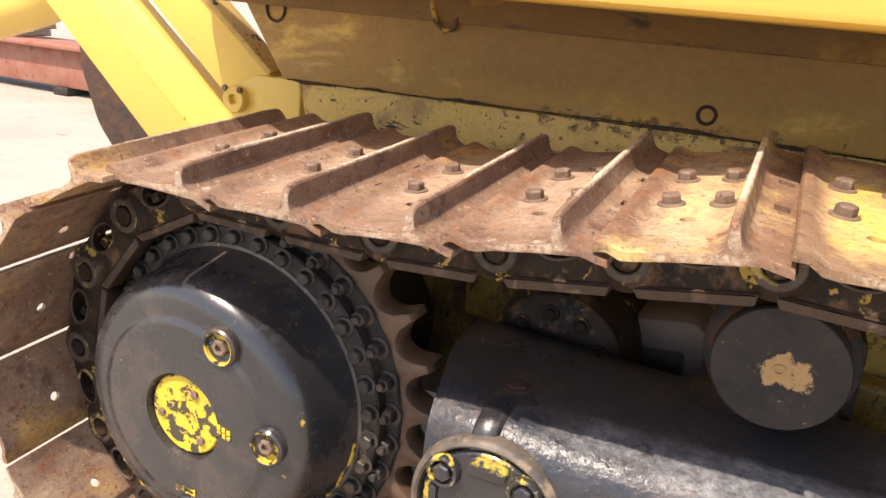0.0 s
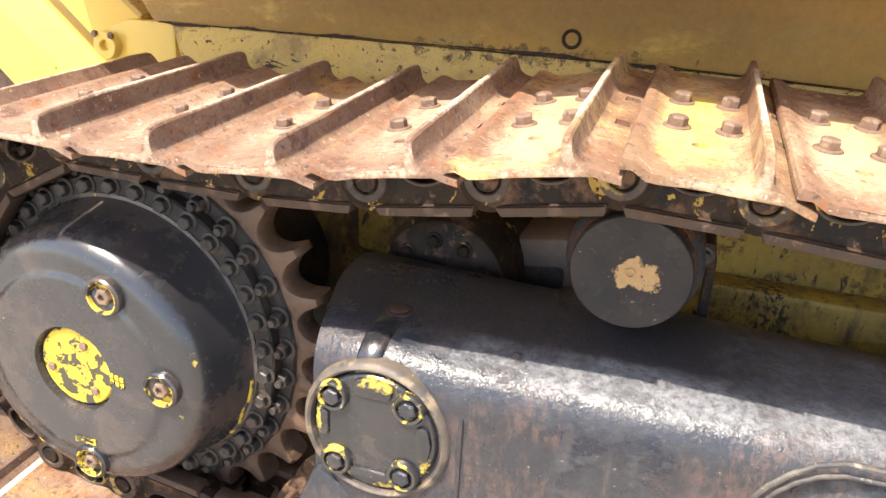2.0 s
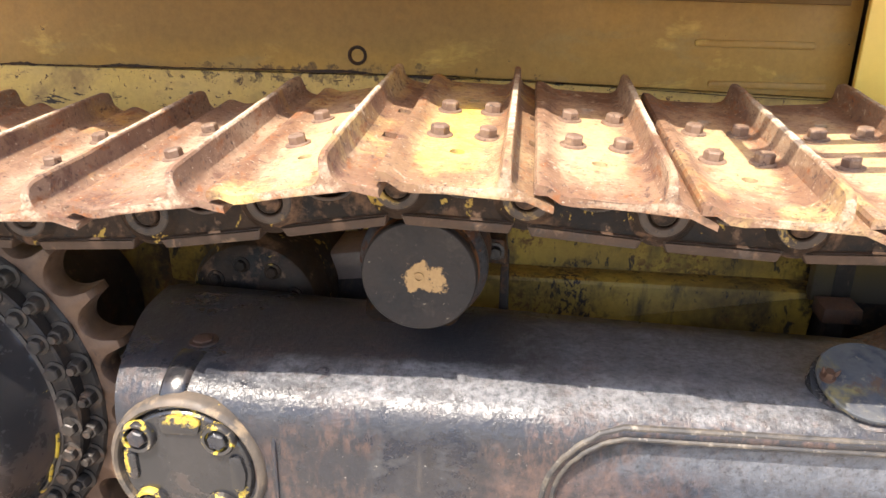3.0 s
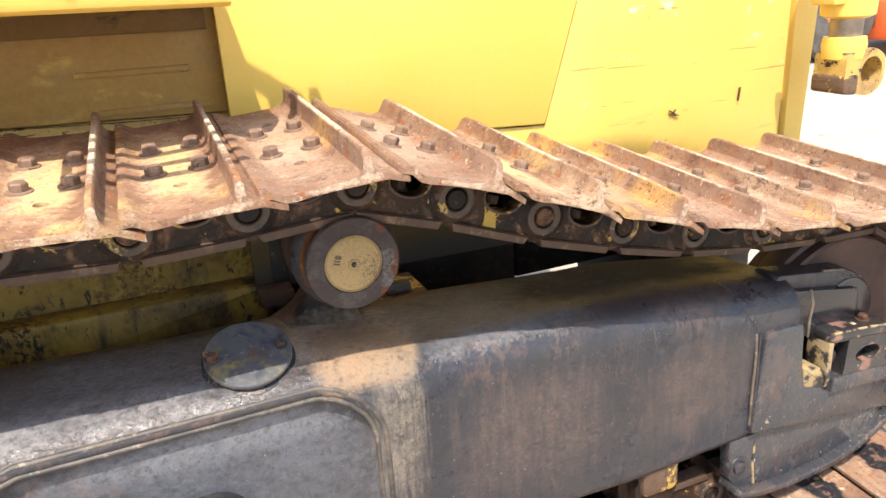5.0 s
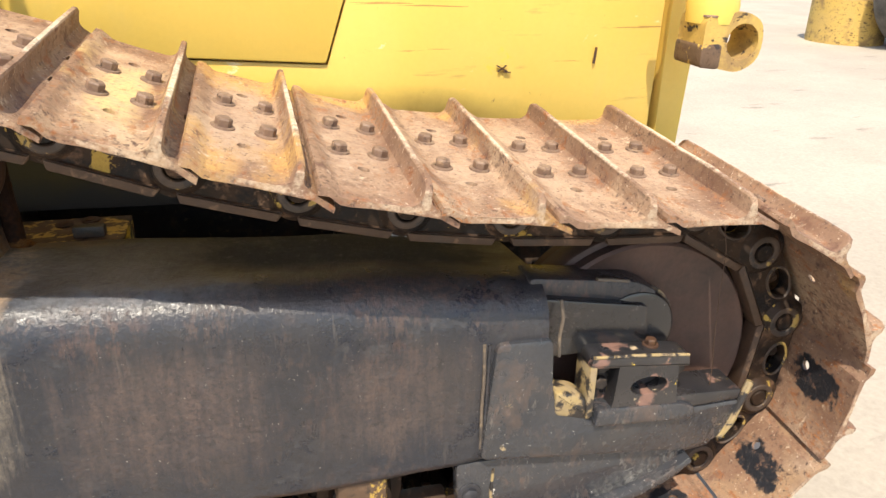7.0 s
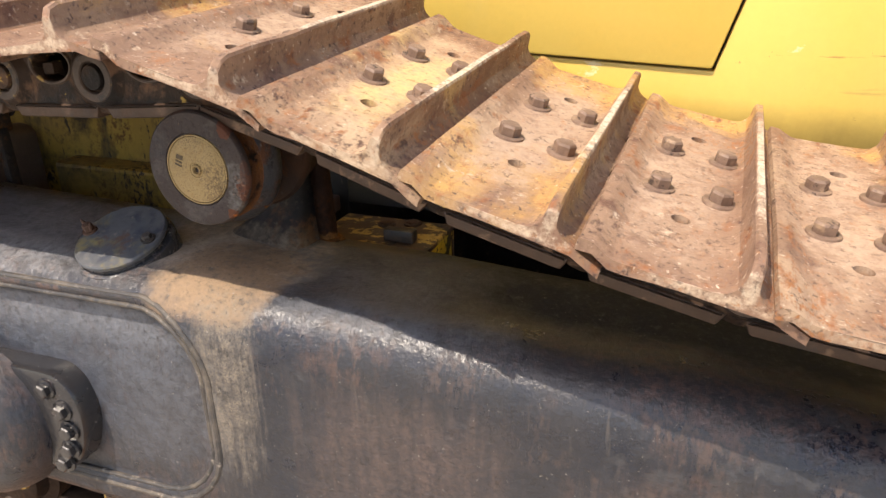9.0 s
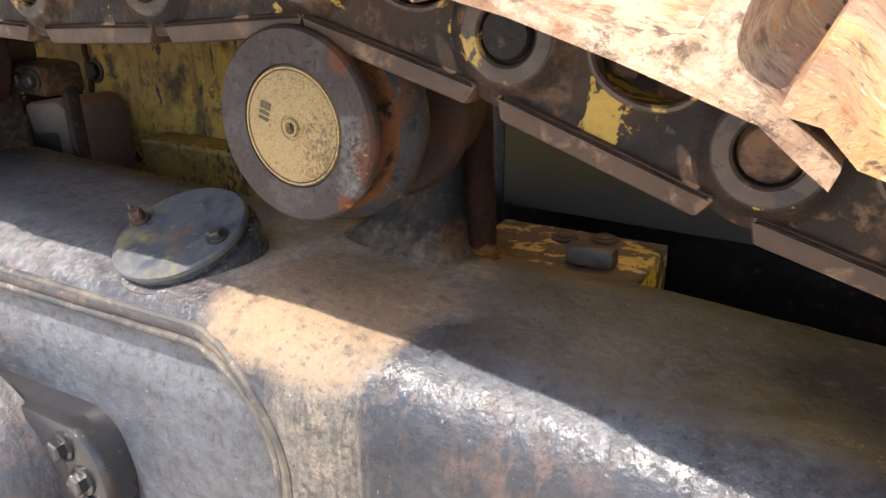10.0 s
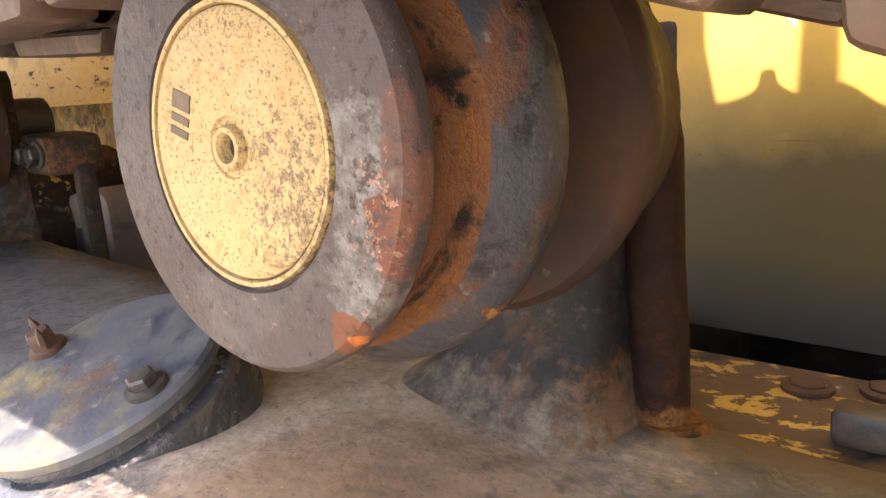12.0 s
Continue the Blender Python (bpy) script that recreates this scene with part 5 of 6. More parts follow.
# ---- idler ----
def idler():
    t = thing("front_idler", "brown steel front idler wheel held in a black fork", "idler wheel")
    c = at(IDLER[0], YC, IDLER[1])
    bm = bm_new()
    lathe(bm, [(0.0, -0.060), (0.10, -0.060), (0.27, -0.066), (0.285, -0.068), (0.298, -0.072), (0.306, -0.066), (0.306, -0.038), (0.318, -0.034), (0.322, -0.026),
               (0.322, 0.026), (0.318, 0.034), (0.306, 0.038), (0.306, 0.078), (0.268, 0.075), (0.25, 0.05), (0.0, 0.045)], c, 96)
    part("wheel", bm, M_IDLER, t)
    bm = bm_new()
    lathe(bm, [(0.075, -0.04), (0.075, -0.12), (0.068, -0.128), (0, -0.128)], c, 40)
    part("hub", bm, M_DARK, t)
    # fork arm above the axle, with its ledge and rounded collar
    bm = bm_new()
    prism(bm, round_poly([(2.29, 0.624), (2.565, 0.577), (2.577, 0.470), (2.29, 0.470)], 0.010, 3), 1.10, 1.20, 0.006)
    part("fork_arm", bm, M_COVER, t)
    bm = bm_new()
    prism(bm, round_poly([(2.28, 0.662), (2.545, 0.629), (2.60, 0.60), (2.60, 0.56), (2.28, 0.60)], 0.018, 4), 1.125, 1.21, 0.008)
    part("fork_ledge", bm, M_BLACK, t)
    bm = bm_new()
    lathe(bm, [(0, 1.118), (0.088, 1.118), (0.098, 1.122), (0.103, 1.132), (0.104, 1.20), (0, 1.20)], at(2.552, 0, 0.502), 48)
    part("fork_collar", bm, M_COVER, t)
    # lower guide slab with its ledge
    bm = bm_new()
    prism(bm, round_poly([(2.165, 0.243), (2.43, 0.212), (2.70, 0.182), (2.79, 0.205), (2.832, 0.315), (2.70, 0.312), (2.46, 0.300), (2.42, 0.325), (2.345, 0.36), (2.33, 0.42), (2.322, 0.545), (2.19, 0.548)], 0.020, 4), 1.053, 1.13, 0.010)
    part("guide_plate", bm, M_GLOSS, t)
    bm = bm_new()
    prism(bm, round_poly([(2.335, 0.345), (2.43, 0.318), (2.435, 0.362), (2.39, 0.395), (2.335, 0.408)], 0.012, 3), 1.050, 1.115, 0.008)
    part("stop_block", bm, M_CREAM, t)
    bm = bm_new()
    prism(bm, round_poly([(2.44, 0.305), (2.82, 0.318), (2.825, 0.345), (2.69, 0.352), (2.44, 0.340)], 0.006, 2), 1.053, 1.15, 0.004)
    part("slide_ledge", bm, M_CAPB, t)
    # cap block: a front plate with an oval hole between two bolt pockets, under an overhanging top
    bm = bm_new()
    prism(bm, round_poly([(2.425, 0.315), (2.675, 0.300), (2.662, 0.450), (2.425, 0.470)], 0.015, 3), 1.086, 1.112, 0.006)
    block = part("bearing_cap", bm, M_CAPB, t)
    bm = bm_new()
    ring_plate(bm, round_poly([(2.462, 0.300), (2.662, 0.292), (2.640, 0.345), (2.630, 0.468), (2.482, 0.480), (2.476, 0.37)], 0.014, 4), (2.562, 0.400), 0.047, 0.0245, 1.043, 1.10, 40)
    part("hole_plate", bm, M_CAPB, block)
    bm = bm_new()
    prism(bm, round_poly([(2.408, 0.462), (2.664, 0.437), (2.660, 0.468), (2.640, 0.476), (2.425, 0.496), (2.412, 0.490)], 0.010, 3), 1.042, 1.108, 0.009)
    part("top_lip", bm, M_CAPB, block)
    bm = bm_new()
    prism(bm, round_poly([(2.432, 0.306), (2.694, 0.288), (2.692, 0.326), (2.650, 0.340), (2.48, 0.352), (2.440, 0.350)], 0.010, 3), 1.038, 1.10, 0.007)
    part("skirt", bm, M_GLOSS, block)
    bm = bm_new()
    prism(bm, round_poly([(2.410, 0.33), (2.428, 0.33), (2.428, 0.47), (2.410, 0.47)], 0.006, 2), 1.044, 1.12, 0.004)
    part("rim", bm, M_CREAM, block, "edge worn to cream primer")
    for x, z in ((2.453, 0.448), (2.453, 0.404), (2.650, 0.420)):
        bm = bm_new()
        hexbolt(bm, at(x, 1.086, z), 0.0165, 0.020, True)
        part("cap_bolt", bm, M_DARK, block)
    part("worn_edge", tube(bm_new(), [(2.415, 1.044, 0.492), (2.47, 1.042, 0.490), (2.53, 1.043, 0.485), (2.60, 1.043, 0.478), (2.655, 1.045, 0.470)], 0.004, 8), M_CREAM, block, "edge worn to yellow paint")
    bm = bm_new()
    hexbolt(bm, at(2.575, 1.085, 0.482) @ Matrix.Rotation(radians(-90), 4, "X"), 0.013, 0.018, True)
    part("grease_plug", bm, M_RUST, block)
    # ragged runs of old yellow paint along welds
    for path, r in (([(2.328, 1.056, 0.64), (2.334, 1.050, 0.60), (2.330, 1.052, 0.55), (2.336, 1.056, 0.50)], 0.004), ([(2.44, 1.122, 0.646), (2.48, 1.121, 0.641), (2.52, 1.122, 0.634)], 0.004),
                    ([(2.552 + 0.106 * math.cos(radians(a)), 1.150 + 0.002 * (a % 20 > 9), 0.502 + 0.106 * math.sin(radians(a))) for a in range(-12, 70, 5)], 0.0045),
                    ([(2.166, 1.067, 0.545), (2.168, 1.064, 0.47), (2.166, 1.064, 0.38), (2.169, 1.066, 0.27)], 0.0040), ([(2.206, 1.077, 0.20), (2.203, 1.075, 0.13), (2.212, 1.074, 0.06)], 0.0045), ([(2.79, 1.06, 0.205), (2.815, 1.056, 0.25), (2.832, 1.058, 0.31), (2.85, 1.06, 0.36)], 0.010)):
        part("weld_run", tube(bm_new(), path, r, 8), M_CREAM if r > 0.0042 else M_RIM, t)
    return t


def idler_guard():
    t = thing("rock_guard", "black bent steel rock guard below the track frame", "rock guard")
    bm = bm_new()
    prism(bm, round_poly([(2.115, 0.225), (2.122, 0.10), (2.15, 0.056), (2.22, 0.042), (2.32, 0.037), (2.484, 0.051), (2.585, 0.078), (2.66, 0.118), (2.71, 0.158), (2.785, 0.168), (2.79, 0.20), (2.43, 0.225)], 0.014, 3), 1.075, 1.115, 0.008)
    part("plate", bm, M_GLOSS, t)
    bm = bm_new()
    prism(bm, round_poly([(2.118, 0.07), (2.15, 0.044), (2.22, 0.030), (2.32, 0.025), (2.484, 0.039), (2.59, 0.068), (2.67, 0.108), (2.72, 0.150), (2.712, 0.164), (2.655, 0.126), (2.58, 0.088), (2.48, 0.060), (2.32, 0.046), (2.22, 0.051), (2.155, 0.064), (2.125, 0.09)], 0.004, 2), 1.045, 1.11, 0.003)
    part("flange", bm, M_GLOSS, t)
    bm = bm_new()
    hexbolt(bm, at(2.15, 1.075, 0.135), 0.02, 0.014, True)
    part("bolt", bm, M_BLACK, t)
    return t


def track_roller(x):
    t = thing("track_roller", "dark oily track roller with flaked yellow paint on the lower chain", "track roller", "track rollers on the lower run")
    c = at(x, YC, 0.135)
    bm = bm_new()
    lathe(bm, [(0, -0.155), (0.06, -0.155), (0.07, -0.15), (0.075, -0.12), (0.10, -0.115), (0.10, -0.06), (0.118, -0.055), (0.118, -0.035), (0.09, -0.03), (0.09, 0.03), (0.118, 0.035), (0.118, 0.055), (0.10, 0.06), (0.10, 0.115), (0, 0.12)], c, 40)
    part("shell", bm, M_LINK, t)
    bm = bm_new()
    box(bm, x - 0.06, x + 0.06, YC - 0.170, YC - 0.125, 0.12, 0.24, 0.02)
    part("end_collar", bm, M_FLAKE, t)
    return t


idler()
idler_guard()
for x in (-0.55, -0.2, 0.15, 0.5, 0.85, 1.2, 1.55, 1.9):
    track_roller(x)


# ---- wire hanging in front of the idler ----
bm = bm_new()
tube(bm, [(2.735, 1.13, 0.80), (2.742, 1.10, 0.70), (2.738, 1.09, 0.60), (2.742, 1.085, 0.50), (2.750, 1.08, 0.40), (2.752, 1.08, 0.35)], 0.0011, 6)
tagged(part("hanging_wire", bm, M_RAIL), "thin rusty bent wire hanging over the idler", "wire")


# ---- post and bolted channel behind the front carrier roller ----
post = thing("support_post", "dark rusty bent steel bar standing on the track frame", "post")
bm = bm_new()
tube(bm, [(1.208, 1.428, 0.685), (1.206, 1.428, 0.76), (1.202, 1.428, 0.82), (1.201, 1.428, 0.86), (1.200, 1.428, 0.90), (1.192, 1.428, 0.94), (1.176, 1.428, 0.985)], 0.0205, 20)
part("bar", bm, M_POST, post)
bm = bm_new()
lathe(bm, [(0.029, 0.008), (0.027, -0.002), (0.023, -0.006), (0, -0.007)], at(1.215, 1.428, 0.70) @ Matrix.Rotation(radians(-90), 4, "X"), 24, 0.05)
part("weld_bead", bm, M_POST, post)

channel = thing("bolted_channel", "rusty steel channel with flaking yellow paint bolted behind the frame", "channel")
bm = bm_new()
box(bm, 1.15, 1.415, 1.455, 1.625, 0.672, 0.684, 0.003)
part("top_plate", bm, M_FLAKE, channel)
for y0, y1 in ((1.455, 1.467), (1.613, 1.625)):
    bm = bm_new()
    box(bm, 1.15, 1.415, y0, y1, 0.60, 0.672, 0.003)
    part("side_plate", bm, M_FLAKE, channel)
bm = bm_new()
box(bm, 1.403, 1.413, 1.467, 1.613, 0.61, 0.672, 0.002)
part("end_plate", bm, M_YCAP, channel)
bm = bm_new()
box(bm, 1.305, 1.375, 1.485, 1.515, 0.684, 0.712, 0.006)
part("lug", bm, M_DARK, channel, "black oily lug")
for x, y in ((1.27, 1.58), (1.325, 1.60)):
    bm = bm_new()
    hexbolt(bm, at(x, y, 0.684) @ Matrix.Rotation(radians(-90), 4, "X"), 0.014, 0.008, True)
    part("bolt", bm, M_RUST, channel)


# ---- machine body ----
body = thing("bulldozer_body", "yellow painted bulldozer body with chipped grimy lower panels", "bulldozer body")
Y_TANK, Y_HOOD = 1.785, 1.715


def panel(name, outline, y0, y1, mat, bevel=0.006, label=""):
    return part(name, prism(bm_new(), outline, y0, y1, bevel), mat, body, label)


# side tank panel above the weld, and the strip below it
panel("tank_panel", [(-1.36, 1.208), (0.09, 1.198), (1.02, 1.165), (1.02, 1.50), (-1.55, 1.50)], Y_TANK, 2.3, M_YDULL, 0.008)
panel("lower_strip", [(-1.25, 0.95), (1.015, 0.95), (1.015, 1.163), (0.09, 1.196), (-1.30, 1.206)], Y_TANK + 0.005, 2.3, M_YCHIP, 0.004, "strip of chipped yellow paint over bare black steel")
bm = bm_new()
rag = []
for k in range(241):
    x = -1.34 + 2.35 * k / 240
    z = 1.2075 - 0.012 * smooth01(-0.3, 0.1, x) - 0.032 * smooth01(0.1, 1.0, x)
    w = 0.001 + 0.026 * max(0.0, noise.noise(Vector((x * 8, 0.3, 0))) - 0.15) * (0.4 + abs(noise.noise(Vector((x * 60, 4.3, 0))))) + 0.003 * max(0.0, noise.noise(Vector((x * 70, 1.3, 0))))
    fade = 1 - 0.9 * smooth01(-0.05, 0.2, x)
    w *= fade
    d = 0.001 + fade * 0.016 * max(0.0, noise.noise(Vector((x * 6, 5.1, 0))) - 0.12) + fade * 0.005 * max(0.0, noise.noise(Vector((x * 50, 7.7, 0))))
    rag.append([bm.verts.new((x, Y_TANK - 0.0025, z + w)), bm.verts.new((x, Y_TANK - 0.0035, z - d)), bm.verts.new((x, Y_TANK + 0.012, z - d - 0.001))])
for ra, rb in zip(rag, rag[1:]):
    for k in range(2):
        bm.faces.new((ra[k], ra[k + 1], rb[k + 1], rb[k]))
part("weld_line", bm, M_RUST_DARK, body, "dark cracked weld line")
# pressed ribs of the tank panel
for x0, x1, z in ((0.66, 0.93, 1.289), (0.70, 0.97, 1.195)):
    bm = bm_new()
    prism(bm, round_poly([(x0, z - 0.008), (x1, z - 0.012), (x1, z + 0.006), (x0, z + 0.008)], 0.007, 3), Y_TANK - 0.005, Y_TANK + 0.004, 0.004)
    part("pressed_rib", bm, M_YDULL, body)
# plug ring
for x, z, r in ((-0.146, 1.246, 0.024),):
    bm = bm_new()
    lathe(bm, [(r, 0.004), (r, -0.004), (r * 0.85, -0.006), (r * 0.68, -0.003), (r * 0.62, 0.003), (0, 0.003)], at(x, Y_TANK, z), 32)
    part("plug", bm, M_RUST_DARK, body)
# hook and ring at the top of the tank panel
bm = bm_new()
tube(bm, [(-0.87, Y_TANK - 0.004, 1.47), (-0.862, Y_TANK - 0.018, 1.44), (-0.85, Y_TANK - 0.02, 1.405), (-0.825, Y_TANK - 0.02, 1.385), (-0.80, Y_TANK - 0.018, 1.392), (-0.792, Y_TANK - 0.010, 1.42), (-0.80, Y_TANK, 1.46)], 0.008, 10)
part("hook", bm, M_FLAKE, body, "rusty bent steel hook")
bm = bm_new()
tube(bm, [(-1.381 + 0.032 * math.cos(a), Y_TANK - 0.004, 1.406 + 0.036 * math.sin(a)) for a in (2 * math.pi * k / 20 for k in range(5, 22))], 0.004, 8)
part("cable_loop", bm, M_DARK, body)
# fender over the track
bm = bm_new()
sec = [(1.225, 1.62), (1.21, 1.605), (1.21, 1.482), (1.215, 1.470), (1.225, 1.464), (1.245, 1.462), (1.79, 1.462), (1.79, 1.62)]
ends = []
for x, dz in ((-1.75, 0.03), (0.985, -0.028)):
    ends.append([bm.verts.new((x, y, z + dz * (z < 1.55))) for y, z in sec])
n = len(sec)
for k in range(n):
    bm.faces.new((ends[0][k], ends[0][(k + 1) % n], ends[1][(k + 1) % n], ends[1][k]))
bm.faces.new(ends[0])
bm.faces.new(ends[1][::-1])
part("fender", bm, M_YELLOW, body)
# added strip that carries the deep fender shade in its brown colour
bm = bm_new()
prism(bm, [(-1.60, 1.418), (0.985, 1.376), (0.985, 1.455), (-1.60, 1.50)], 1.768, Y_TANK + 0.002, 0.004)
part("hanger_strip", bm, M_YBROWN, body, "brown grimy strip with the fender's shade painted in")
for x in (0.72, 0.80, 0.84):
    bm = bm_new()
    hexbolt(bm, at(x, 1.21, 1.49), 0.012, 0.012, True)
    part("fender_bolt", bm, M_BOLT, body)
# step of four long bars beside the fender
for k in range(4):
    bm = bm_new()
    box(bm, 0.56, 0.87, 0.905 + 0.080 * k, 0.927 + 0.080 * k, 1.60, 1.625, 0.004)
    part("step_bar", bm, M_YELLOW, body)
bm = bm_new()
box(bm, 0.545, 0.56, 0.90, 1.215, 1.60, 1.625, 0.004)
part("step_edge", bm, M_YELLOW, body)

# grab rail and box on the fender, known by their shadow on the door
bm = bm_new()
prism(bm, round_poly([(0.55, 1.62), (0.925, 1.62), (0.950, 1.72), (0.938, 1.78), (0.948, 1.83), (0.905, 1.90), (0.55, 1.90)], 0.015, 3), 1.43, 1.70, 0.01)
part("fender_box", bm, M_YELLOW, body)
bm = bm_new()
prism(bm, [(0.835, 2.19), (0.99, 2.075), (0.99, 2.125), (0.835, 2.24)], 1.215, 1.23, 0.003)
part("brace", bm, M_YELLOW, body)
bm = bm_new()
tube(bm, [(0.909, 1.225, 1.61), (0.909, 1.225, 1.9), (0.909, 1.225, 2.18)], 0.009, 12)
part("rail_post", bm, M_YELLOW, body)
bm = bm_new()
box(bm, 1.008, 1.036, 1.205, 1.235, 1.60, 2.13, 0.004)
part("rail_post", bm, M_YELLOW, body)

# engine side door, fixed side plate and radiator guard
panel("hood_door", round_poly([(1.004, 1.0865), (1.30, 1.062), (1.918, 1.028), (2.10, 1.60), (1.004, 1.60)], 0.006, 2), Y_HOOD, 1.735, M_YELLOW, 0.005)
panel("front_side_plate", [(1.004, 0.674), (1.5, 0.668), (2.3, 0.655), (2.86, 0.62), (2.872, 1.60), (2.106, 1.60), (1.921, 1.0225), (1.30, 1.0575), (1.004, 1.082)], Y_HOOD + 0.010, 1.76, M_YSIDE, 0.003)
bm = bm_new()
box(bm, 1.04, 2.40, 1.765, 2.3, 0.78, 1.59, 0.004)
part("inner_bulkhead", bm, M_DARK, body)
panel("radiator_guard", [(2.884, 0.55), (2.955, 0.55), (3.00, 1.60), (2.886, 1.60)], Y_HOOD + 0.002, 2.35, M_YELLOW, 0.008)
bm = bm_new()
box(bm, -1.5, 2.95, 1.79, 2.1, 1.50, 1.60, 0.01)
part("deck", bm, M_YELLOW, body)
# weathered marks on the side plate
for x, z, w, h, a in ((2.667, 1.036, 0.006, 0.045, 0.1), (2.395, 1.005, 0.035, 0.004, 0.5), (2.395, 1.005, 0.030, 0.003, -0.6), (2.41, 0.995, 0.02, 0.003, 0.1), (2.70, 0.83, 0.03, 0.01, 0.2)):
    bm = bm_new()
    box(bm, x - w / 2, x + w / 2, Y_HOOD + 0.0015, Y_HOOD + 0.006, z - h / 2, z + h / 2, 0, Matrix.Rotation(a, 4, "Y"))
    part("scratch", bm, M_RUST, body, "rusty scratch")

# main hull between the tracks
panel("hull_side", [(-1.6, 0.30), (1.06, 0.46), (1.055, 1.0), (-1.6, 1.0)], 1.83, 2.4, M_YOIL, 0.01)
bm = bm_new()
tube(bm, [(-0.164 + 0.004 * math.sin(k * 2.3), 1.826, 0.68 + 0.02 * k) for k in range(18)], 0.008, 8)
part("weld_seam", bm, M_RUST_DARK, body, "dark rusty upright weld seam")
panel("hull_ledge", round_poly([(0.10, 0.50), (1.02, 0.50), (1.035, 0.685), (0.10, 0.693)], 0.01, 2), 1.745, 1.84, M_YOIL, 0.012)
bm = bm_new()
box(bm, 1.05, 1.10, 1.72, 2.4, 0.45, 1.0, 0.01)
part("bulkhead", bm, M_DARK, body)
# added dark boxes that stand in for the shaded depth under the body
bm = bm_new()
box(bm, 1.07, 1.95, 2.0, 2.4, 0.1, 1.0, 0.01)
part("belly_side", bm, M_DARK, body)
bm = bm_new()
box(bm, 1.952, 2.428, 2.0, 2.4, 0.418, 1.0, 0.01)
part("belly_side", bm, M_DARK, body)
# added dark box that closes the bright gap at the front
bm = bm_new()
box(bm, 2.43, 2.94, 1.88, 2.35, 0.08, 0.74, 0.01)
part("front_housing", bm, M_DARK, body)
bm = bm_new()
box(bm, -1.6, 1.9, 1.9, 4.2, 0.25, 0.35, 0.01)
part("belly_plate", bm, M_DARK, body)
bm = bm_new()
box(bm, -1.5, 2.30, 2.3, 4.0, 0.80, 1.85, 0.02)
part("engine_bay", bm, M_YELLOW, body)
# pivot shaft housing behind the back carrier roller
bm = bm_new()
lathe(bm, [(0.0, 1.50), (0.13, 1.50), (0.155, 1.515), (0.17, 1.55), (0.175, 1.85)], at(-0.36, 0, 0.68), 48)
part("pivot_housing", bm, M_LINK, body)
for k in range(9):
    a = radians(20 + 40 * k)
    bm = bm_new()
    hexbolt(bm, at(-0.36 + 0.112 * math.cos(a), 1.50, 0.68 + 0.112 * math.sin(a)), 0.014, 0.014, True)
    part("housing_bolt", bm, M_LINK, body)
bm = bm_new()
prism(bm, round_poly([(-0.57, 0.50), (-0.53, 0.64), (-0.415, 0.735), (-0.08, 0.785), (-0.04, 0.76), (-0.04, 0.50)], 0.03, 4), 1.66, 1.84, 0.02)
part("cross_beam", bm, M_BEAM, body)
bm = bm_new()
prism(bm, round_poly([(-0.26, 0.58), (-0.085, 0.60), (-0.085, 0.705), (-0.26, 0.685)], 0.02, 3), 1.656, 1.69, 0.004)
part("beam_window", bm, M_DARK, body)
for x, z in ((-0.62, 0.80), (-0.60, 0.70), (-0.14, 0.83), (-0.68, 0.84)):
    bm = bm_new()
    hexbolt(bm, at(x, 1.83, z), 0.022, 0.02, True)
    part("hull_bolt", bm, M_DARK, body)
bm = bm_new()
prism(bm, round_poly([(-0.72, 0.60), (-0.56, 0.60), (-0.56, 0.86), (-0.72, 0.86)], 0.02, 3), 1.80, 1.84, 0.006)
part("hull_flange", bm, M_YOIL, body)
# clamp in the dark corner by the bulkhead
bm = bm_new()
box(bm, 1.00, 1.09, 1.62, 1.70, 0.66, 0.70, 0.006)
part("clamp", bm, M_RUST, body)

# ---- rear arms ----
arms = thing("rear_arm", "bright yellow welded steel arms with a pin boss behind the track", "arm")
def arm_bar(lower, upper):
    """A long bar between two end sections of (x, y, z) points."""
    bm = bm_new()
    a, b = ([bm.verts.new(q) for q in sec] for sec in (lower, upper))
    n = len(a)
    for k in range(n):
        bm.faces.new((a[k], a[(k + 1) % n], b[(k + 1) % n], b[k]))
    bm.faces.new(a)
    bm.faces.new(b[::-1])
    bmesh.ops.recalc_face_normals(bm, faces=bm.faces)
    bmesh.ops.bevel(bm, geom=list(bm.edges), offset=0.005, segments=2, affect="EDGES", profile=0.5)
    return bm


part("folded_arm", arm_bar([(-2.012, 1.90, 0.90), (-1.762, 1.90, 0.93), (-1.680, 1.925, 0.94), (-1.585, 1.945, 0.942), (-1.585, 2.02, 0.942), (-2.012, 2.02, 0.90)],
                           [(-2.880, 1.90, 1.70), (-2.677, 1.90, 1.70), (-2.541, 1.925, 1.70), (-2.500, 1.945, 1.70), (-2.500, 2.02, 1.70), (-2.880, 2.02, 1.70)]), M_YELLOW, arms)
part("upper_arm", arm_bar([(-1.640, 1.88, 1.10), (-1.467, 1.88, 1.207), (-1.467, 1.95, 1.207), (-1.640, 1.95, 1.10)],
                          [(-2.305, 1.88, 1.70), (-2.067, 1.88, 1.70), (-2.067, 1.95, 1.70), (-2.305, 1.95, 1.70)]), M_YELLOW, arms)
part("arm_flange", arm_bar([(-1.478, 1.865, 1.200), (-1.462, 1.865, 1.214), (-1.462, 1.96, 1.214), (-1.478, 1.96, 1.200)],
                           [(-2.085, 1.865, 1.70), (-2.060, 1.865, 1.71), (-2.060, 1.96, 1.71), (-2.085, 1.96, 1.70)]), M_YCHIP, arms, "chipped yellow flange")
bm = bm_new()
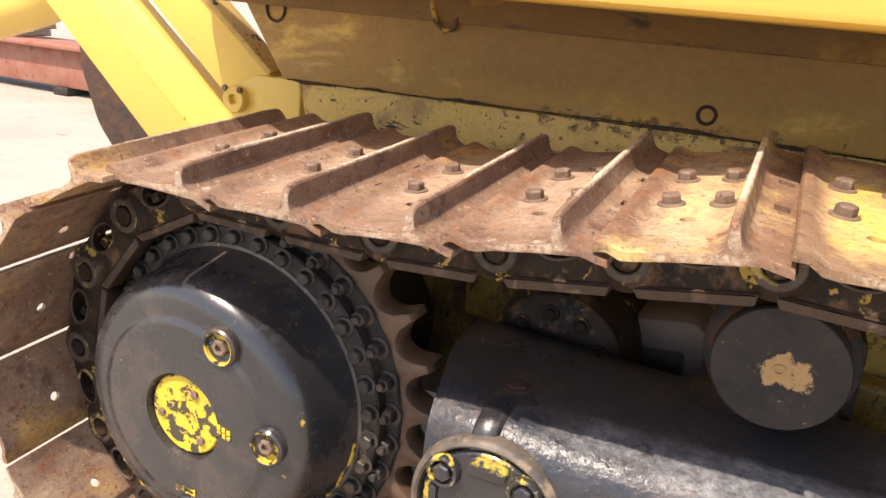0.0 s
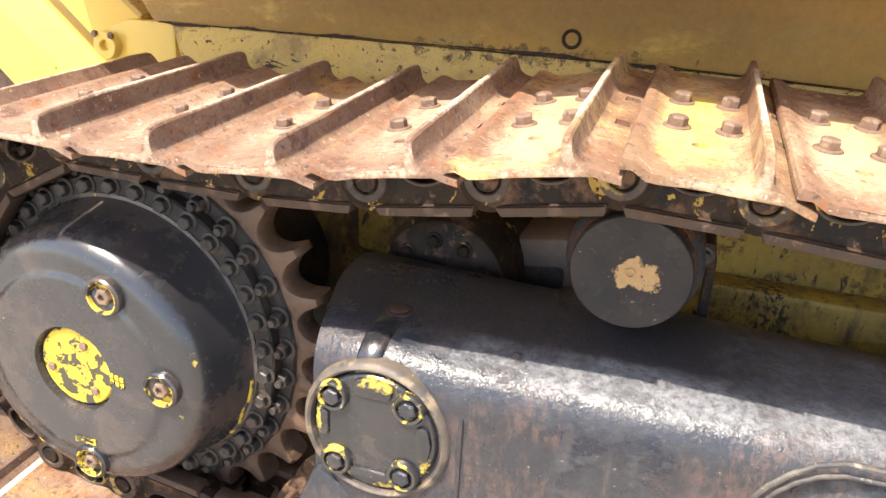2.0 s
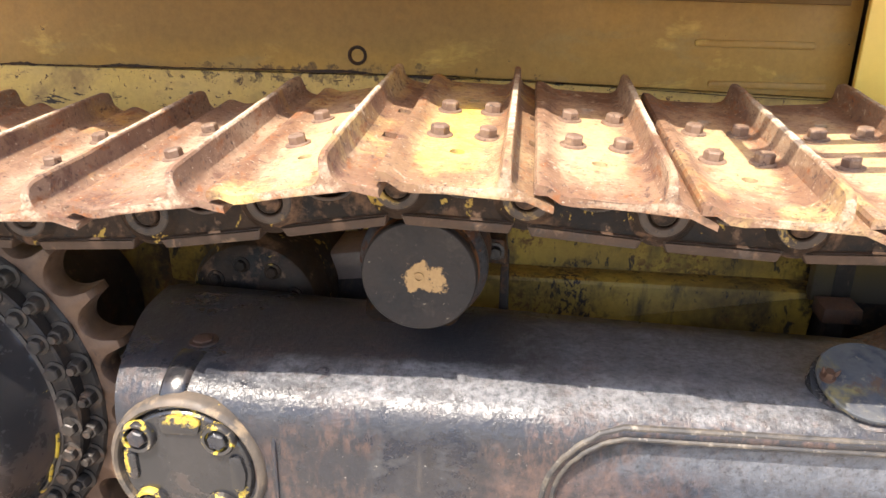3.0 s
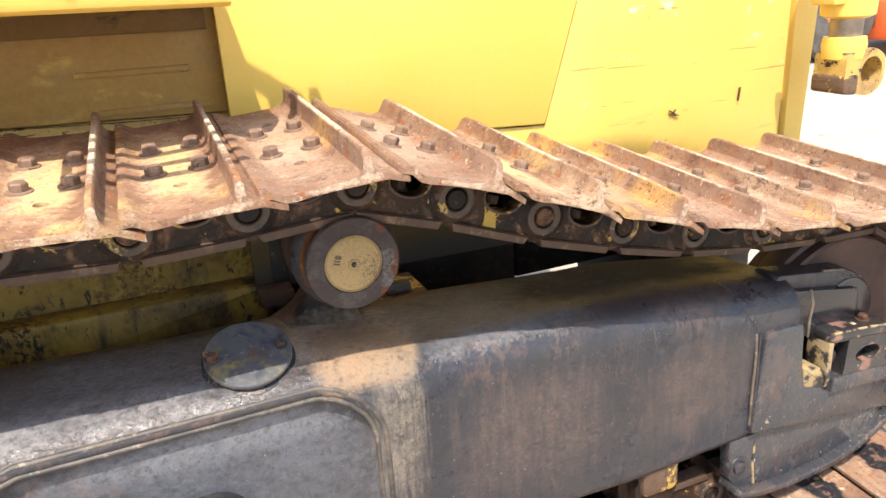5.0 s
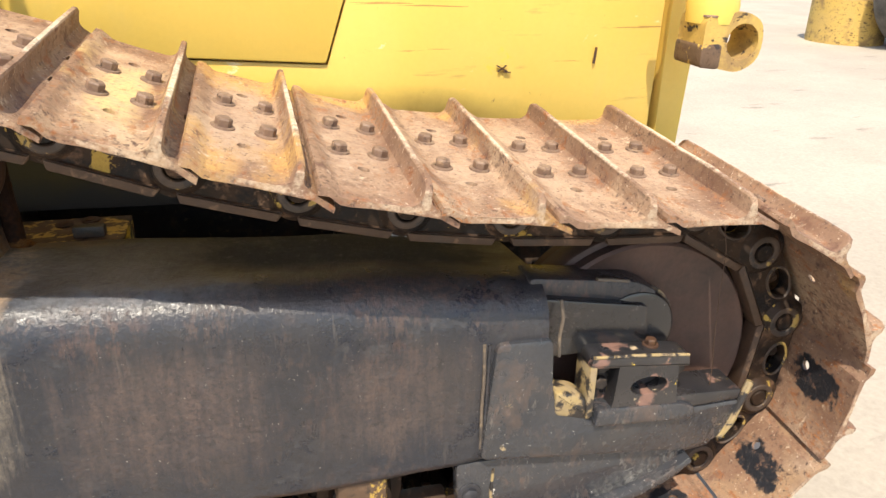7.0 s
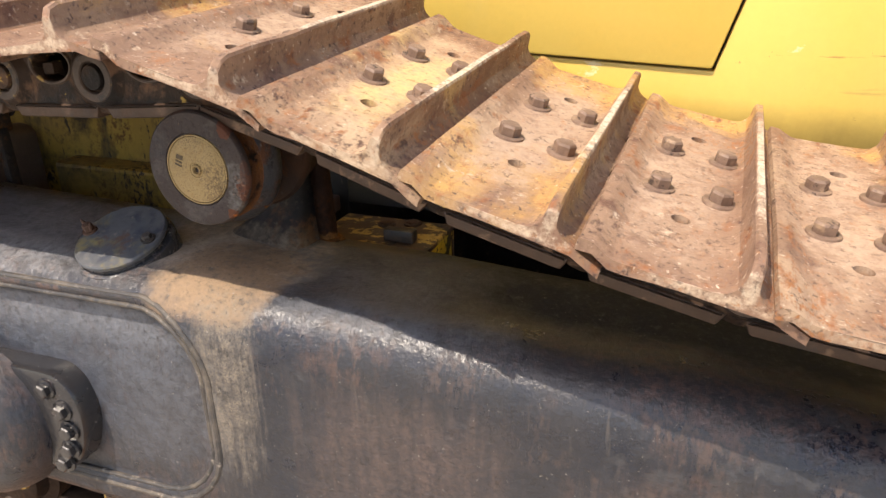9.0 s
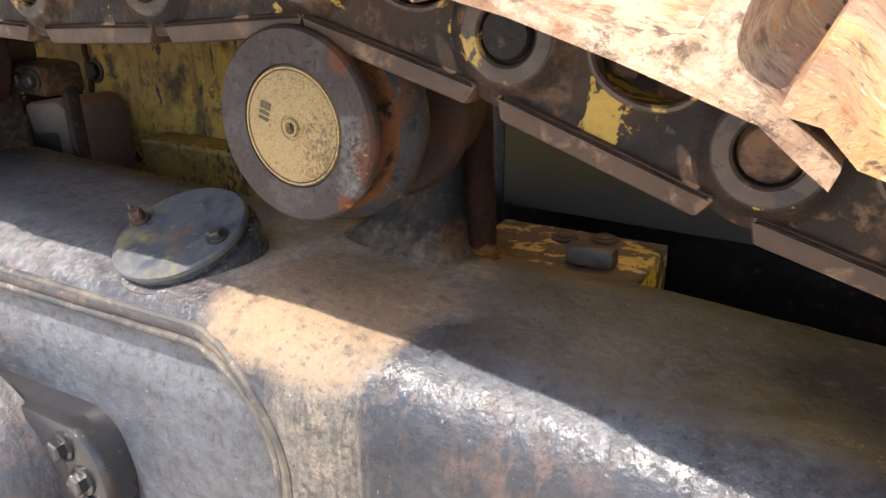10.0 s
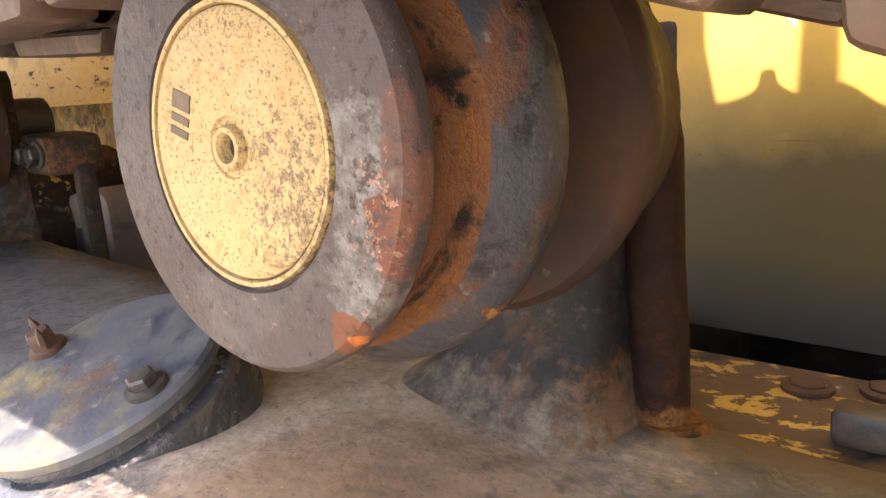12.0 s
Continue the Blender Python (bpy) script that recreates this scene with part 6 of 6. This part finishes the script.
tube(bm, [(-2.40, 1.898, 1.467), (-2.17, 1.898, 1.273), (-1.865, 1.898, 1.018)], 0.004, 8)
part("weld_seam", bm, M_YELLOW, arms)
bm = bm_new()
prism(bm, round_poly([(-1.63, 1.04), (-1.36, 1.0), (-1.35, 1.195), (-1.52, 1.20), (-1.60, 1.17)], 0.02, 4), 1.865, 1.96, 0.008)
part("pin_bracket", bm, M_YELLOW, arms)
bm = bm_new()
lathe(bm, [(0.044, 0.01), (0.044, -0.012), (0.040, -0.018), (0.018, -0.018), (0.015, -0.012), (0.015, 0.0), (0, 0.0)], at(-1.597, 1.855, 1.116), 32)
boss = part("pin_boss", bm, M_YELLOW, arms)
for dx, dz in ((-0.028, 0.034), (0.032, 0.032)):
    bm = bm_new()
    hexbolt(bm, at(-1.597 + dx, 1.84, 1.116 + dz), 0.010, 0.012, False)
    part("boss_bolt", bm, M_BOLT, boss)

bm = bm_new()
tube(bm, [(-3.3, 2.05, 1.22), (-2.75, 2.05, 1.36), (-2.35, 2.05, 1.50)], 0.10, 20)
part("cross_tube", bm, M_YELLOW, arms)

shank = thing("ripper_shank", "dark brown curved ripper shank standing behind the machine", "ripper shank")
bm = bm_new()
prism(bm, round_poly([(-3.75, 1.45), (-3.30, 1.45), (-3.20, 0.95), (-3.18, -0.16), (-3.30, -0.16), (-3.42, 0.42), (-3.62, 0.66), (-3.72, 0.95)], 0.06, 5), 3.0, 3.12, 0.02)
part("blade", bm, M_RUST, shank)

# ---- things far behind the machine ----
beam = thing("steel_beam", "faded red painted steel beam lying on trestles in the yard", "beam")
bm = bm_new()
box(bm, -14.5, -6.2, 7.4, 7.9, -0.02, 0.52, 0.03, Matrix.Rotation(radians(-3), 4, "Z"))
part("web", bm, M_REDRUST, beam)
bm = bm_new()
box(bm, -14.5, -6.2, 7.25, 8.05, 0.52, 0.59, 0.02, Matrix.Rotation(radians(-3), 4, "Z"))
part("flange", bm, M_REDRUST, beam)
for x in (-13.8, -9.5, -6.6):
    bm = bm_new()
    box(bm, x - 0.15, x + 0.15, 7.3, 8.0, GROUND, -0.015, 0.02)
    part("trestle", bm, M_DARK, beam)
logs = thing("scrap_pile", "pile of weathered pale scrap on the red beam", "scrap pile")
rnd = random.Random(9)
for k in range(12):
    bm = bm_new()
    x0 = -12.6 + 0.20 * k
    tube(bm, [(x0, 7.4 + rnd.random() * 0.2, 0.64 + 0.09 * (k % 3)), (x0 + rnd.uniform(0.3, 0.6), 7.9, 0.68 + 0.09 * (k % 3) + rnd.uniform(0, 0.12))], 0.07, 8)
    part("piece", bm, M_PALE, logs)

# ---- lift cylinder at the front ----
cyl = thing("lift_cylinder", "yellow lift cylinder with a split rod end hanging at the front", "hydraulic cylinder")
bm = bm_new()
m = at(2.875, 1.507, 0) @ Matrix.Rotation(radians(-90), 4, "X") @ Matrix.Rotation(radians(180), 4, "Z")
up = at(2.875, 1.507, 0) @ Matrix.Rotation(radians(90), 4, "X")
lathe(bm, [(0, 1.272), (0.062, 1.272), (0.078, 1.280), (0.080, 1.295), (0.080, 1.60), (0, 1.60)], up, 40)
part("barrel", bm, M_YELLOW, cyl)
bm = bm_new()
lathe(bm, [(0.048, 1.20), (0.048, 1.275)], up, 32)
part("rod", bm, M_CHROME, cyl)
bm = bm_new()
lathe(bm, [(0.03, 1.22), (0.062, 1.215), (0.066, 1.19), (0.062, 1.15)], up, 32)
part("collar", bm, M_YELLOW, cyl)
bm = bm_new()
ring_plate(bm, round_poly([(-0.090, -0.055), (0.02, -0.078), (0.072, -0.05), (0.082, 0.0), (0.072, 0.05), (0.02, 0.075), (-0.090, 0.062)], 0.025, 4), (0.022, 0.0), 0.045, 0.045, -0.06, 0.06, 36, at(2.915, 1.507, 1.108))
end = part("rod_end", bm, M_YCHIP, cyl)
bm = bm_new()
prism(bm, round_poly([(-0.094, -0.062), (-0.035, -0.068), (-0.035, -0.004), (-0.094, -0.004)], 0.012, 3), -0.064, 0.064, 0.006, at(2.915, 1.507, 1.108))
part("bearing_cap", bm, M_FLAKE, end)
for y in (-0.04, 0.04):
    bm = bm_new()
    hexbolt(bm, at(2.848, 1.507 + y, 1.168) @ Matrix.Rotation(radians(-90), 4, "X"), 0.015, 0.015, True)
    part("cap_bolt", bm, M_BOLT, end)
bm = bm_new()
box(bm, 2.76, 2.82, 1.46, 1.55, 1.315, 1.36, 0.008)
part("port_block", bm, M_YELLOW, cyl)

# ---- parked wheeled machine far in front ----
loader = thing("wheel_loader", "orange wheeled machine parked across the yard", "wheeled machine")
bm = bm_new()
box(bm, 11.95, 17.5, 8.2, 10.2, 0.12, 0.75, 0.06)
part("frame", bm, M_ORANGE, loader)
bm = bm_new()
box(bm, 12.1, 17.4, 8.25, 10.2, 0.78, 2.4, 0.08)
part("hood", bm, M_YELLOW, loader)
bm = bm_new()
box(bm, 11.3, 17.0, 8.6, 10.0, 0.3, 1.2, 0.05)
part("axle_beam", bm, M_DARK, loader)
bm = bm_new()
lathe(bm, [(0.30, 0.05), (0.36, 0.0), (0.66, -0.02), (0.80, 0.03), (0.84, 0.12), (0.84, 0.32), (0.78, 0.42), (0.30, 0.42)], at(11.1, 8.5, 0.70), 48)
wheel = part("wheel", bm, M_TYRE, loader)
bm = bm_new()
lathe(bm, [(0, 0.12), (0.20, 0.12), (0.33, 0.02), (0.37, 0.03), (0.37, 0.10)], at(11.1, 8.5, 0.70), 40)
part("rim", bm, M_ORANGE, wheel)
drums = thing("pipe_piece", "weathered yellow steel pipe piece standing on the concrete", "pipe")
bm = bm_new()
lathe(bm, [(0.55, GROUND), (0.55, 0.5), (0.48, 0.5), (0.48, GROUND)], at(10.6, 9.6, 0) @ Matrix.Rotation(radians(90), 4, "X"), 40)
part("pipe", bm, M_YCHIP, drums)
